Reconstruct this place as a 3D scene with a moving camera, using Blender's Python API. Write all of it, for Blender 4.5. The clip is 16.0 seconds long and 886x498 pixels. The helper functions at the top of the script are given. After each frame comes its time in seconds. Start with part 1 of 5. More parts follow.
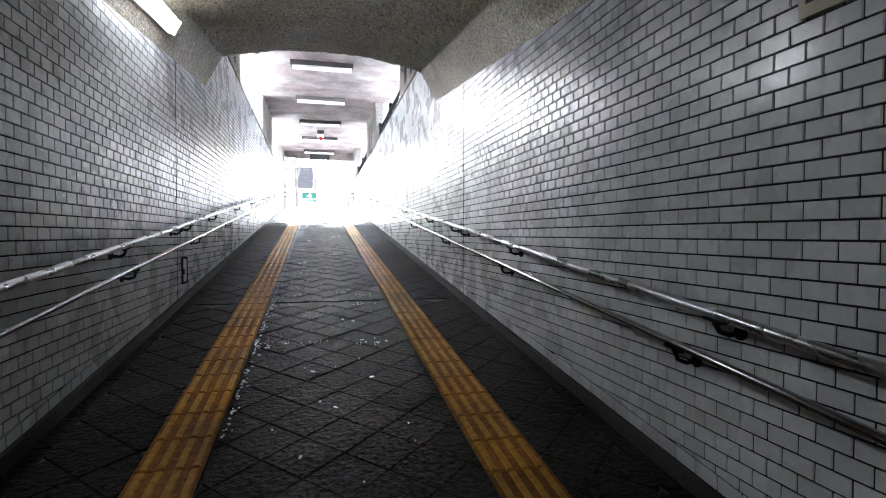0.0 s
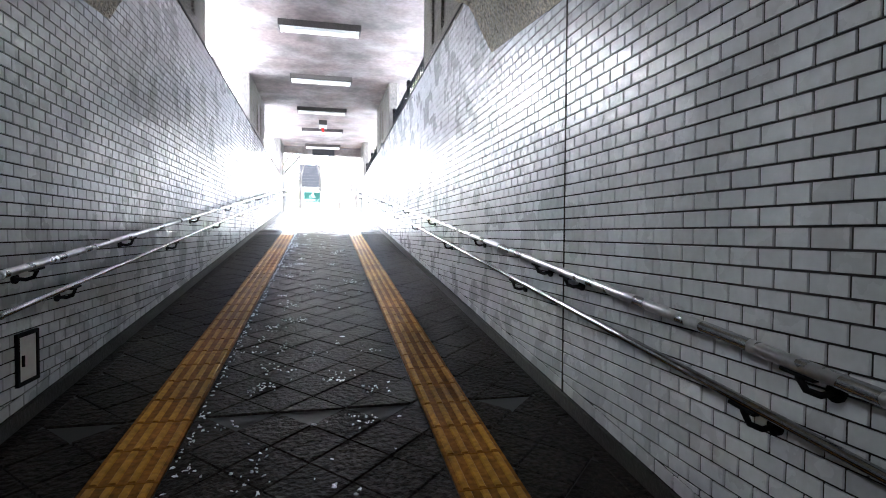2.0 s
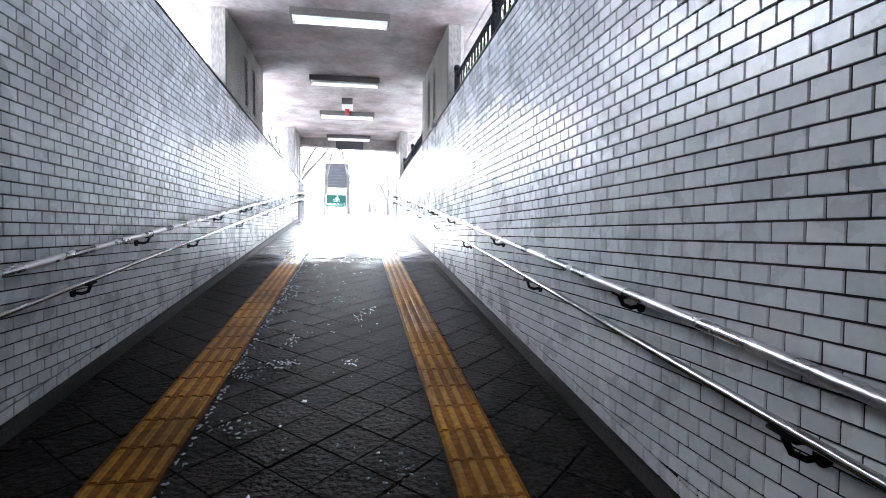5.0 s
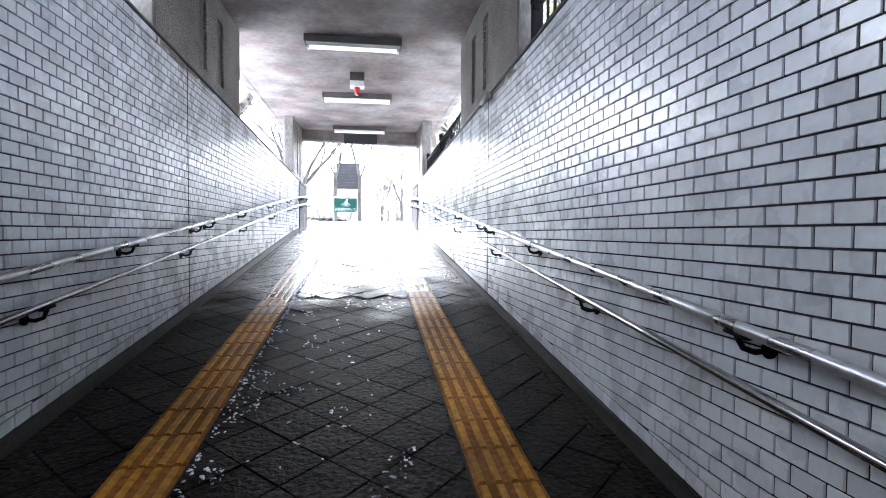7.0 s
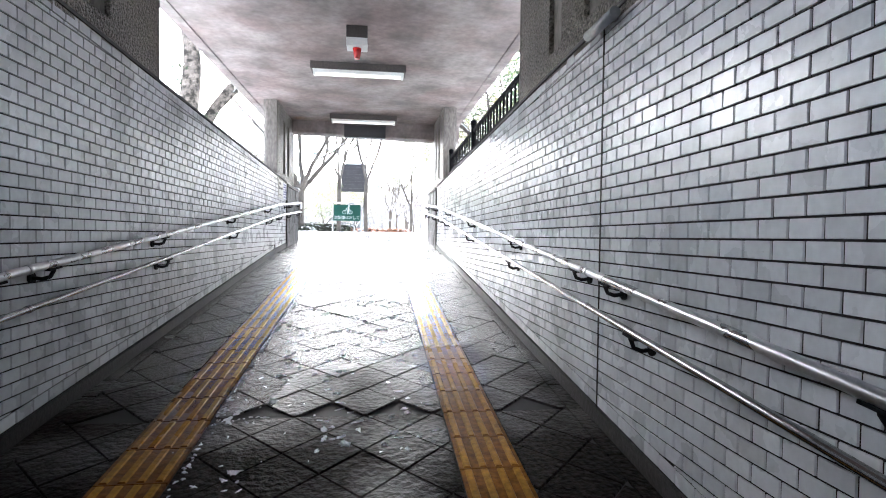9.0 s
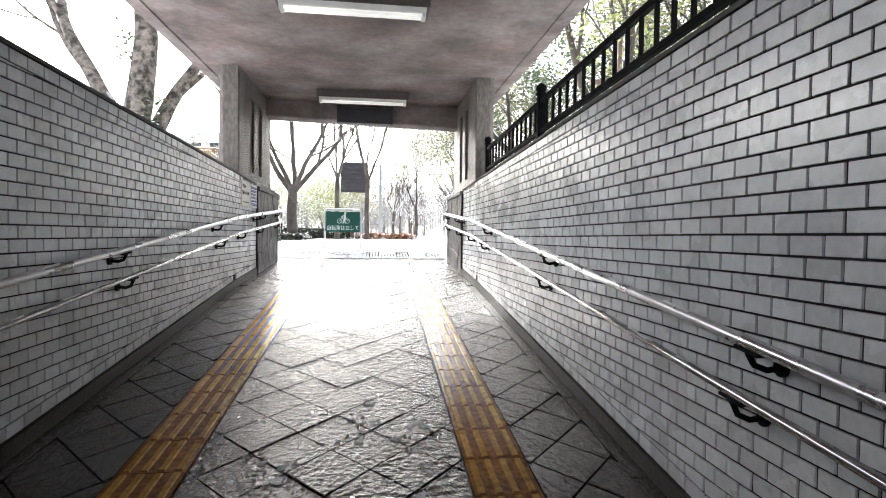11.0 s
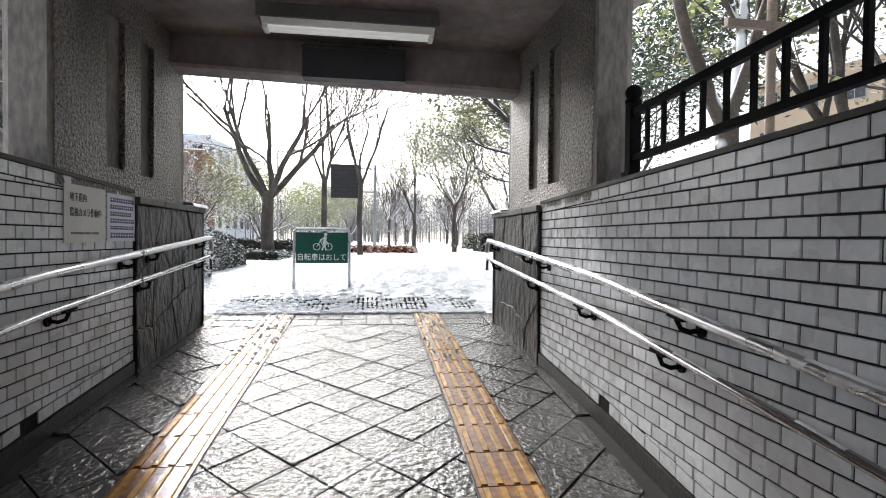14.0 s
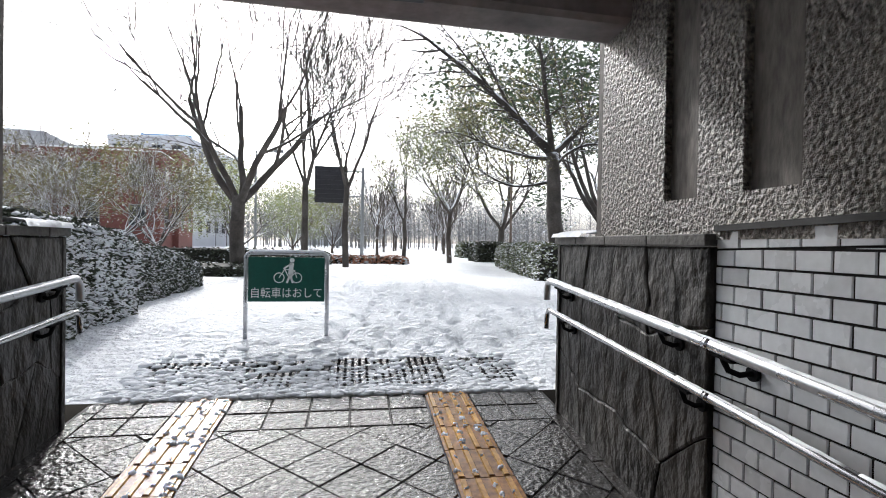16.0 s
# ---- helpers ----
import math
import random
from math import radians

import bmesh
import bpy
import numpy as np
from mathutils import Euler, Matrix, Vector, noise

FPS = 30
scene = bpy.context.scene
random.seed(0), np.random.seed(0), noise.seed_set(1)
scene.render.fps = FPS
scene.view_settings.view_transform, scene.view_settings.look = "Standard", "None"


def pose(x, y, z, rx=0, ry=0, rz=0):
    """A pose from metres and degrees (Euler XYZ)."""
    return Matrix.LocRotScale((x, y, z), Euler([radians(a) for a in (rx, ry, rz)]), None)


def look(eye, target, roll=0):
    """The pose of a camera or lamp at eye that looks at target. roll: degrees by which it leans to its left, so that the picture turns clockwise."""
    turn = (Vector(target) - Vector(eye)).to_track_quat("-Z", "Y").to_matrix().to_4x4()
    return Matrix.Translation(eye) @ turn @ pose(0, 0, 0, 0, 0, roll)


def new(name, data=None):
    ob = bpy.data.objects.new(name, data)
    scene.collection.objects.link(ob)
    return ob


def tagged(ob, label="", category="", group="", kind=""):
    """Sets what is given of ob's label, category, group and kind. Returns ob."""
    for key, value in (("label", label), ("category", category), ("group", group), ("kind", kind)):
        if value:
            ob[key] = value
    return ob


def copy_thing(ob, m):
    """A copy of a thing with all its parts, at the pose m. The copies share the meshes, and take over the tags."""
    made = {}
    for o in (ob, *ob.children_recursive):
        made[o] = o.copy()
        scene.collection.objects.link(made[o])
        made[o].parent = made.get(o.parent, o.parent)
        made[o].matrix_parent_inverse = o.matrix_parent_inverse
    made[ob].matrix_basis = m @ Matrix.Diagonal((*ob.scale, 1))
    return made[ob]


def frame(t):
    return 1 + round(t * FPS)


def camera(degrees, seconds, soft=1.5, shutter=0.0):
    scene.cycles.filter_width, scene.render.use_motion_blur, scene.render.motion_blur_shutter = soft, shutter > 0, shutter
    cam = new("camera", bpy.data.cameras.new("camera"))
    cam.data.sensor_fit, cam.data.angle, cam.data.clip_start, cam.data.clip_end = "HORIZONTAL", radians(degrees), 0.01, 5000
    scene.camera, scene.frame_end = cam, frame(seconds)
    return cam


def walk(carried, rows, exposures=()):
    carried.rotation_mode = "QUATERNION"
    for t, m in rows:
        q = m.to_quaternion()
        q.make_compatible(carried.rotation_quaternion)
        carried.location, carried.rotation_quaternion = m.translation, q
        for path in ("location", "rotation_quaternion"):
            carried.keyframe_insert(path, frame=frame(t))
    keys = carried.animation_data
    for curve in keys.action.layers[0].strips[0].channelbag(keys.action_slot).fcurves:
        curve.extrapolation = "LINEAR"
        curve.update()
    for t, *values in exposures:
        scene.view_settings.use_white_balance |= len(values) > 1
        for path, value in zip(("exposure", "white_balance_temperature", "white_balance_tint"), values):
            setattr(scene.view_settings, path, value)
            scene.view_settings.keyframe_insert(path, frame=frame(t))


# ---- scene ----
cam = camera(80.72, 16.0, soft=1.0, shutter=0.0)

PATH = [
    (0, (-0.129, -1.809, -0.976), (0.342, 0.134, -1.030), 0.18),
    (0.5, (-0.099, -1.105, -0.886), (0.371, 0.838, -0.945), 0.02),
    (1, (-0.026, -0.414, -0.815), (0.442, 1.530, -0.875), 0.05),
    (1.5, (0.050, 0.286, -0.747), (0.507, 2.232, -0.808), 0.11),
    (2, (0.074, 0.984, -0.678), (0.516, 2.934, -0.738), 0.35),
    (2.5, (0.115, 1.698, -0.611), (0.539, 3.651, -0.673), 0.62),
    (3, (0.145, 2.409, -0.550), (0.545, 4.368, -0.612), 0.34),
    (3.5, (0.153, 3.177, -0.469), (0.534, 5.139, -0.534), 0.25),
    (4, (0.170, 3.962, -0.382), (0.534, 5.928, -0.443), 0.40),
    (4.5, (0.207, 4.754, -0.303), (0.554, 6.722, -0.364), 0.51),
    (7, (0.182, 8.438, 0.062), (0.471, 10.416, 0.000), 0.26),
    (7.5, (0.211, 9.117, 0.123), (0.493, 11.096, 0.066), 0.52),
    (8, (0.241, 9.798, 0.213), (0.518, 11.778, 0.158), 0.60),
    (8.5, (0.240, 10.515, 0.297), (0.507, 12.496, 0.243), 0.71),
    (9, (0.243, 11.264, 0.356), (0.503, 13.246, 0.304), 0.72),
    (11.5, (0.211, 14.817, 0.749), (0.459, 16.801, 0.694), 0.70),
    (12, (0.217, 15.485, 0.812), (0.459, 17.470, 0.760), 0.68),
    (12.5, (0.209, 16.141, 0.875), (0.457, 18.125, 0.827), 0.66),
    (13, (0.196, 16.764, 0.931), (0.455, 18.747, 0.883), 0.76),
    (13.5, (0.172, 17.344, 0.990), (0.448, 19.325, 0.946), 0.48),
    (14, (0.161, 17.933, 1.061), (0.439, 19.913, 1.022), 0.65),
    (14.5, (0.140, 18.500, 1.146), (0.439, 20.477, 1.100), 0.36),
    (15, (0.123, 19.050, 1.220), (0.410, 21.029, 1.189), 0.59),
    (15.5, (0.149, 19.573, 1.248), (0.455, 21.549, 1.216), 0.20),
    (16, (0.158, 20.123, 1.281), (0.485, 22.096, 1.260), 0.95),
]
EXPOSURES = [(0, 4.7, 5900, 10), (4, 4.25, 5700, 10), (7, 3.65, 5700, 10), (9, 3.15, 6000, 10), (11.5, 2.0, 6500, 10), (12.5, 1.6, 6500, 10), (14.5, 1.1, 6300, 10), (16, 0.75, 6200, 10)]
walk(cam, [(t, look(eye, target, roll)) for t, eye, target, roll in PATH], EXPOSURES)

# ---- sky and sun: bright overcast after snowfall ----
world = bpy.data.worlds.new("sky")
scene.world = world
TUNNEL_STRENGTH = 1.15
world.use_nodes = True
wn = world.node_tree
wn.nodes.clear()
sky = wn.nodes.new("ShaderNodeTexSky")
sky.sky_type = "NISHITA"
sky.sun_disc = False
sky.sun_elevation = radians(34)
sky.sun_rotation = radians(-15)
sky.air_density, sky.dust_density, sky.ozone_density = 1.0, 4.0, 1.0
pale = wn.nodes.new("ShaderNodeHueSaturation")
pale.inputs["Saturation"].default_value = 0.32
back = wn.nodes.new("ShaderNodeBackground")
back.inputs["Strength"].default_value = 0.15
wout = wn.nodes.new("ShaderNodeOutputWorld")
wn.links.new(sky.outputs[0], pale.inputs["Color"])
wn.links.new(pale.outputs[0], back.inputs["Color"])
wn.links.new(back.outputs[0], wout.inputs["Surface"])

sun = new("sun", bpy.data.lights.new("sun", "SUN"))
sun.data.energy, sun.data.angle, sun.data.color = 2.0, radians(4), (1.0, 0.97, 0.93)
sun.matrix_world = look((-5.2, 20, 14), (0, 0, 0))

# ---- materials ----
def mat(name, color, rough=0.6, metal=0.0, grain=0.0, grain_scale=40.0, blotch=0.0, blotch_scale=2.5, bump=0.0, bump_scale=60.0,
        vary=0.0, rough_vary=0.0, emit=0.0, spec=0.5, tint=None, stretch=(1, 1, 1), bump_dist=0.01):
    """A painted, mineral or metal surface: fine grain and large stains on the colour, relief, and a shade that differs from piece to piece."""
    m = bpy.data.materials.new(name)
    m.use_nodes = True
    n, l = m.node_tree.nodes, m.node_tree.links
    b = n["Principled BSDF"]
    b.inputs["Roughness"].default_value, b.inputs["Metallic"].default_value = rough, metal
    b.inputs["Specular IOR Level"].default_value = spec
    co = n.new("ShaderNodeTexCoord")
    mp = n.new("ShaderNodeMapping")
    mp.inputs["Scale"].default_value = stretch
    geo = n.new("ShaderNodeNewGeometry")
    l.new(geo.outputs["Position"], mp.inputs["Vector"])

    def tex(scale, detail=5.0):
        t = n.new("ShaderNodeTexNoise")
        t.inputs["Scale"].default_value, t.inputs["Detail"].default_value = scale, detail
        l.new(mp.outputs[0], t.inputs["Vector"])
        return t

    def shade(base, src, lo, hi, a=0.3, c=0.7):
        r = n.new("ShaderNodeMapRange")
        r.inputs["From Min"].default_value, r.inputs["From Max"].default_value = a, c
        r.inputs["To Min"].default_value, r.inputs["To Max"].default_value = lo, hi
        l.new(src, r.inputs["Value"])
        v = n.new("ShaderNodeVectorMath")
        v.operation = "MULTIPLY"
        l.new(base, v.inputs[0])
        l.new(r.outputs[0], v.inputs[1])
        return v.outputs[0]

    rgb = n.new("ShaderNodeRGB")
    rgb.outputs[0].default_value = (*color, 1)
    out = rgb.outputs[0]
    if tint:
        mx = n.new("ShaderNodeMix")
        mx.data_type = "RGBA"
        t = tex(blotch_scale * 0.7, 3)
        rp = n.new("ShaderNodeMapRange")
        rp.inputs["From Min"].default_value, rp.inputs["From Max"].default_value = 0.42, 0.62
        l.new(t.outputs["Fac"], rp.inputs["Value"])
        l.new(rp.outputs[0], mx.inputs["Factor"])
        l.new(out, mx.inputs["A"])
        mx.inputs["B"].default_value = (*tint, 1)
        out = mx.outputs["Result"]
    if grain:
        out = shade(out, tex(grain_scale).outputs["Fac"], 1 - grain, 1 + grain)
    if blotch:
        out = shade(out, tex(blotch_scale).outputs["Fac"], 1 - blotch, 1 + blotch)
    if vary:
        info = n.new("ShaderNodeObjectInfo")
        add = n.new("ShaderNodeMath")
        add.operation = "ADD"
        l.new(info.outputs["Random"], add.inputs[0])
        l.new(geo.outputs["Random Per Island"], add.inputs[1])
        fr = n.new("ShaderNodeMath")
        fr.operation = "FRACT"
        l.new(add.outputs[0], fr.inputs[0])
        out = shade(out, fr.outputs[0], 1 - vary, 1 + vary, 0, 1)
    l.new(out, b.inputs["Base Color"])
    if rough_vary:
        r = n.new("ShaderNodeMapRange")
        r.inputs["From Min"].default_value, r.inputs["From Max"].default_value = 0.35, 0.65
        r.inputs["To Min"].default_value, r.inputs["To Max"].default_value = max(0.02, rough - rough_vary), rough + rough_vary
        l.new(tex(blotch_scale * 1.7).outputs["Fac"], r.inputs["Value"])
        l.new(r.outputs[0], b.inputs["Roughness"])
    if bump:
        bp = n.new("ShaderNodeBump")
        bp.inputs["Strength"].default_value, bp.inputs["Distance"].default_value = bump, bump_dist
        l.new(tex(bump_scale, 4).outputs["Fac"], bp.inputs["Height"])
        l.new(bp.outputs[0], b.inputs["Normal"])
    if emit:
        l.new(out, b.inputs["Emission Color"])
        b.inputs["Emission Strength"].default_value = emit
    return m


GLAZE = mat("glazed_tile", (0.61, 0.625, 0.645), 0.29, grain=0.07, grain_scale=28, blotch=0.09, blotch_scale=2.2, vary=0.11, rough_vary=0.07, bump=0.14, bump_scale=16, bump_dist=0.006, spec=0.75)
GROUT = mat("dark_grout", (0.028, 0.026, 0.025), 0.95, spec=0.1, grain=0.3, blotch=0.25)
STUCCO = mat("sprayed_stucco", (0.44, 0.38, 0.265), 0.28, grain=0.75, grain_scale=48, blotch=0.18, bump=1.0, bump_scale=65, bump_dist=0.06)
CONCRETE = mat("ceiling_concrete", (0.265, 0.23, 0.218), 0.75, grain=0.16, grain_scale=14, blotch=0.42, blotch_scale=1.9, bump=0.2, bump_scale=25, tint=(0.22, 0.17, 0.16))
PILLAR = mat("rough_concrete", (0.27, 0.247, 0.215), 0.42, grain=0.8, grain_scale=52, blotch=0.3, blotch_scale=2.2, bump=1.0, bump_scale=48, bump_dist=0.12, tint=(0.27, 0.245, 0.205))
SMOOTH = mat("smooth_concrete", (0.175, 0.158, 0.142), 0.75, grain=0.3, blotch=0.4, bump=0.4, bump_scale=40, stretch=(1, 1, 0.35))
PAVING = mat("wet_slate_paving", (0.0155, 0.0125, 0.0105), 0.17, grain=0.9, grain_scale=42, blotch=0.4, blotch_scale=1.3, vary=0.25, bump=1.0, bump_scale=30, bump_dist=0.04)
JOINT = mat("paving_joint", (0.010, 0.009, 0.008), 0.6, grain=0.3, blotch=0.2)
KERB = mat("base_granite", (0.030, 0.027, 0.024), 0.5, grain=0.3, blotch=0.3, bump=0.4, bump_scale=50)
TACTILE = mat("tactile_yellow", (0.40, 0.19, 0.020), 0.24, grain=0.3, grain_scale=30, blotch=0.3, blotch_scale=1.5, vary=0.08, rough_vary=0.1, bump=0.25, bump_scale=60)
STEEL = mat("rail_steel", (0.50, 0.51, 0.53), 0.30, metal=0.95, grain=0.08, blotch=0.12, rough_vary=0.08)
POLISHED = mat("polished_steel", (0.42, 0.42, 0.43), 0.16, metal=1.0, grain=0.08, blotch=0.12, rough_vary=0.05)
DRYCOPING = mat("grey_coping", (0.10, 0.094, 0.085), 0.6, grain=0.3, blotch=0.3, bump=0.4, bump_scale=50)
BLACK = mat("black_iron", (0.007, 0.007, 0.008), 0.65, grain=0.3, blotch=0.3, spec=0.06)
STONE = mat("stone_cladding", (0.027, 0.023, 0.019), 0.5, grain=0.5, grain_scale=22, blotch=0.55, blotch_scale=3.5, vary=0.25, bump=1.0, bump_scale=11, bump_dist=0.05, stretch=(1, 1, 0.6))
SNOW = mat("snow", (0.86, 0.88, 0.91), 0.7, grain=0.03, blotch=0.03, blotch_scale=0.6, bump=0.6, bump_scale=9, bump_dist=0.04)
COPING = mat("dark_coping", (0.018, 0.017, 0.016), 0.6, grain=0.3, blotch=0.3)
WHITE = mat("lamp_white", (0.78, 0.78, 0.76), 0.4, grain=0.04, blotch=0.08)
HOUSING = mat("lamp_housing", (0.07, 0.06, 0.055), 0.6, grain=0.2, blotch=0.25)
TUBE_GLOW = mat("lamp_tube", (1.0, 0.98, 0.94), 0.4, emit=0.10)
RED = mat("red_lens", (0.55, 0.02, 0.02), 0.25)
GREEN = mat("sign_green", (0.006, 0.075, 0.055), 0.4, grain=0.1, blotch=0.1)
SIGNWHITE = mat("sign_white", (0.8, 0.83, 0.82), 0.45)
PAPER = mat("notice_board", (0.62, 0.62, 0.58), 0.5, grain=0.04, blotch=0.1)
PAPER2 = mat("notice_board_blue", (0.60, 0.62, 0.68), 0.45, grain=0.04, blotch=0.08)
INK = mat("ink", (0.03, 0.03, 0.035), 0.6)
INKBLUE = mat("ink_blue", (0.05, 0.05, 0.22), 0.6)


def snowy(name, color, amount=0.5, rough=0.8, bump=0.6, bump_scale=20, tint=None, vary=0.0, thin=False, patch=3.0):
    """Bark or leaves with snow lying on the parts that face up."""
    m = mat(name, color, rough, grain=0.3, grain_scale=25, blotch=0.3, blotch_scale=patch, bump=bump, bump_scale=bump_scale, tint=tint, vary=vary)
    n, l = m.node_tree.nodes, m.node_tree.links
    b = n["Principled BSDF"]
    src = b.inputs["Base Color"].links[0].from_socket
    geo = n.new("ShaderNodeNewGeometry")
    sep = n.new("ShaderNodeSeparateXYZ")
    l.new(geo.outputs["Normal"], sep.inputs[0])
    t = n.new("ShaderNodeTexNoise")
    t.inputs["Scale"].default_value = 3.0
    l.new(geo.outputs["Position"], t.inputs["Vector"])
    ad = n.new("ShaderNodeMath")
    l.new(sep.outputs["Z"], ad.inputs[0])
    l.new(t.outputs["Fac"], ad.inputs[1])
    r = n.new("ShaderNodeMapRange")
    r.inputs["From Min"].default_value, r.inputs["From Max"].default_value = 1.5 - amount, 1.65 - amount
    l.new(ad.outputs[0], r.inputs["Value"])
    mx = n.new("ShaderNodeMix")
    mx.data_type = "RGBA"
    l.new(r.outputs[0], mx.inputs["Factor"])
    l.new(src, mx.inputs["A"])
    mx.inputs["B"].default_value = (0.84, 0.86, 0.9, 1)
    l.new(mx.outputs["Result"], b.inputs["Base Color"])
    if thin:
        # light shines through a leaf blade
        tr = n.new("ShaderNodeBsdfTranslucent")
        l.new(mx.outputs["Result"], tr.inputs["Color"])
        ms = n.new("ShaderNodeMixShader")
        ms.inputs[0].default_value = 0.55
        l.new(b.outputs[0], ms.inputs[1])
        l.new(tr.outputs[0], ms.inputs[2])
        l.new(ms.outputs[0], n["Material Output"].inputs["Surface"])
    return m


SNOWBARK = snowy("snow_laden_bark", (0.075, 0.06, 0.05), 0.85, tint=(0.10, 0.085, 0.07))
SNOWDARK = snowy("dark_bark_with_snow", (0.035, 0.028, 0.023), 0.62, tint=(0.06, 0.05, 0.042))
BARK = snowy("bark_with_snow", (0.055, 0.045, 0.038), 0.42, tint=(0.09, 0.08, 0.07))
PALEBARK = snowy("mottled_bark", (0.21, 0.18, 0.155), 0.34, tint=(0.03, 0.026, 0.02), patch=10.0, bump=1.0, bump_scale=14)
LEAF = snowy("evergreen_leaves", (0.23, 0.26, 0.115), 0.3, 0.5, 0.0, vary=0.4, thin=True)
LEAF2 = snowy("olive_leaves", (0.18, 0.17, 0.085), 0.3, 0.5, 0.0, vary=0.4, thin=True)
LEAFDARK = snowy("dark_leaves", (0.06, 0.085, 0.05), 0.35, 0.5, 0.0, vary=0.4, thin=True)
HEDGE = snowy("hedge_leaves", (0.04, 0.05, 0.028), 0.12, 0.5, 0.0, vary=0.4)
REDTWIG = snowy("russet_twigs", (0.42, 0.20, 0.12), 0.3, 0.8, 0.0, vary=0.3)
BRICKRED = mat("red_brick_facade", (0.17, 0.062, 0.05), 0.8, grain=0.15, grain_scale=6, blotch=0.15, blotch_scale=0.3)
PALEWALL = mat("pale_facade", (0.68, 0.70, 0.74), 0.7, grain=0.05, blotch=0.08, blotch_scale=0.3)
GREYWALL = mat("grey_facade", (0.42, 0.43, 0.45), 0.7, grain=0.05, blotch=0.1, blotch_scale=0.3)
TANWALL = mat("tan_facade", (0.42, 0.33, 0.24), 0.7, grain=0.05, blotch=0.1, blotch_scale=0.3)
DARKGLASS = mat("dark_window", (0.03, 0.035, 0.045), 0.12, blotch=0.2, blotch_scale=0.5)
BLUEWALL = mat("blue_band", (0.25, 0.45, 0.75), 0.5, blotch=0.1)
POLE = mat("weathered_pole", (0.20, 0.15, 0.12), 0.7, grain=0.2, blotch=0.2)
GREYMETAL = mat("grey_metal", (0.30, 0.31, 0.32), 0.45, metal=0.4, grain=0.1, blotch=0.1)
DARKPANEL = mat("dark_panel", (0.025, 0.024, 0.028), 0.6, grain=0.2, blotch=0.2)
CREAM = mat("cream_plate", (0.62, 0.58, 0.42), 0.5, grain=0.05, blotch=0.1)
PALEHEDGE = snowy("pale_hedge_leaves", (0.16, 0.18, 0.10), 0.45, 0.5, 0.0, vary=0.35)
# this pale grey carries the haze of distance in the twig colour
HAZETWIG = snowy("haze_pale_twigs", (0.22, 0.22, 0.22), 0.4, 0.8, 0.0, vary=0.25)
GROUNDSNOW = mat("trodden_snow", (0.82, 0.84, 0.87), 0.65, grain=0.05, grain_scale=18, blotch=0.06, blotch_scale=1.4, bump=1.0, bump_scale=13, bump_dist=0.08)


def wet_towards_exit(m, dry, wet, y0, y1, relief):
    """Meltwater lies on the upper ramp: it grows glossier up the slope, with an uneven edge."""
    n, l = m.node_tree.nodes, m.node_tree.links
    b = n["Principled BSDF"]
    geo = n.new("ShaderNodeNewGeometry")
    sep = n.new("ShaderNodeSeparateXYZ")
    l.new(geo.outputs["Position"], sep.inputs[0])
    t = n.new("ShaderNodeTexNoise")
    t.inputs["Scale"].default_value, t.inputs["Detail"].default_value = 1.1, 4
    l.new(geo.outputs["Position"], t.inputs["Vector"])
    k = n.new("ShaderNodeMath")
    k.operation = "MULTIPLY_ADD"
    k.inputs[1].default_value = 5.0
    l.new(t.outputs["Fac"], k.inputs[0])
    l.new(sep.outputs["Y"], k.inputs[2])
    for sock, lo, hi in ((b.inputs["Roughness"], dry[0], wet[0]), (b.inputs["Specular IOR Level"], dry[1], wet[1])):
        r = n.new("ShaderNodeMapRange")
        r.inputs["From Min"].default_value, r.inputs["From Max"].default_value = y0 + 2.5, y1 + 2.5
        r.inputs["To Min"].default_value, r.inputs["To Max"].default_value = lo, hi
        l.new(k.outputs[0], r.inputs["Value"])
        l.new(r.outputs[0], sock)
    for nd in n:
        if nd.type == "BUMP":
            nd.inputs["Strength"].default_value = relief


wet_towards_exit(PAVING, (0.60, 0.055), (0.17, 1.0), 13.8, 15.6, 0.5)
wet_towards_exit(TACTILE, (0.5, 0.1), (0.15, 0.4), 13.3, 15.4, 0.25)
# groove dirt and the shade beside the bars are painted into this darker yellow
GROOVE_DIRT_SHADE = mat("groove_dirt_and_shade", (0.21, 0.085, 0.012), 0.4, grain=0.4, grain_scale=30, blotch=0.35, blotch_scale=1.5, vary=0.12, bump=0.4, bump_scale=60)
wet_towards_exit(GROOVE_DIRT_SHADE, (0.6, 0.08), (0.15, 0.4), 13.3, 15.4, 0.25)

# ---- small builders ----
def obj(name, bm, material, parent=None, label=""):
    """One bmesh as one mesh object, under a thing if one is given."""
    me = bpy.data.meshes.new(name)
    bm.normal_update()
    bm.to_mesh(me)
    bm.free()
    for m in material if isinstance(material, (list, tuple)) else (material,):
        me.materials.append(m)
    ob = new(name, me)
    if parent:
        ob.parent = parent
    if label:
        ob["label"] = label
    return ob


part = obj


def raw(name, verts, faces, material, parent=None, smooth=False):
    me = bpy.data.meshes.new(name)
    me.from_pydata(verts, [], faces)
    me.materials.append(material)
    if smooth:
        me.shade_smooth()
    ob = new(name, me)
    if parent:
        ob.parent = parent
    return ob


def thing(name, m=None):
    ob = new(name)
    ob.empty_display_size = 0.1
    if m is not None:
        ob.matrix_world = m
    return ob


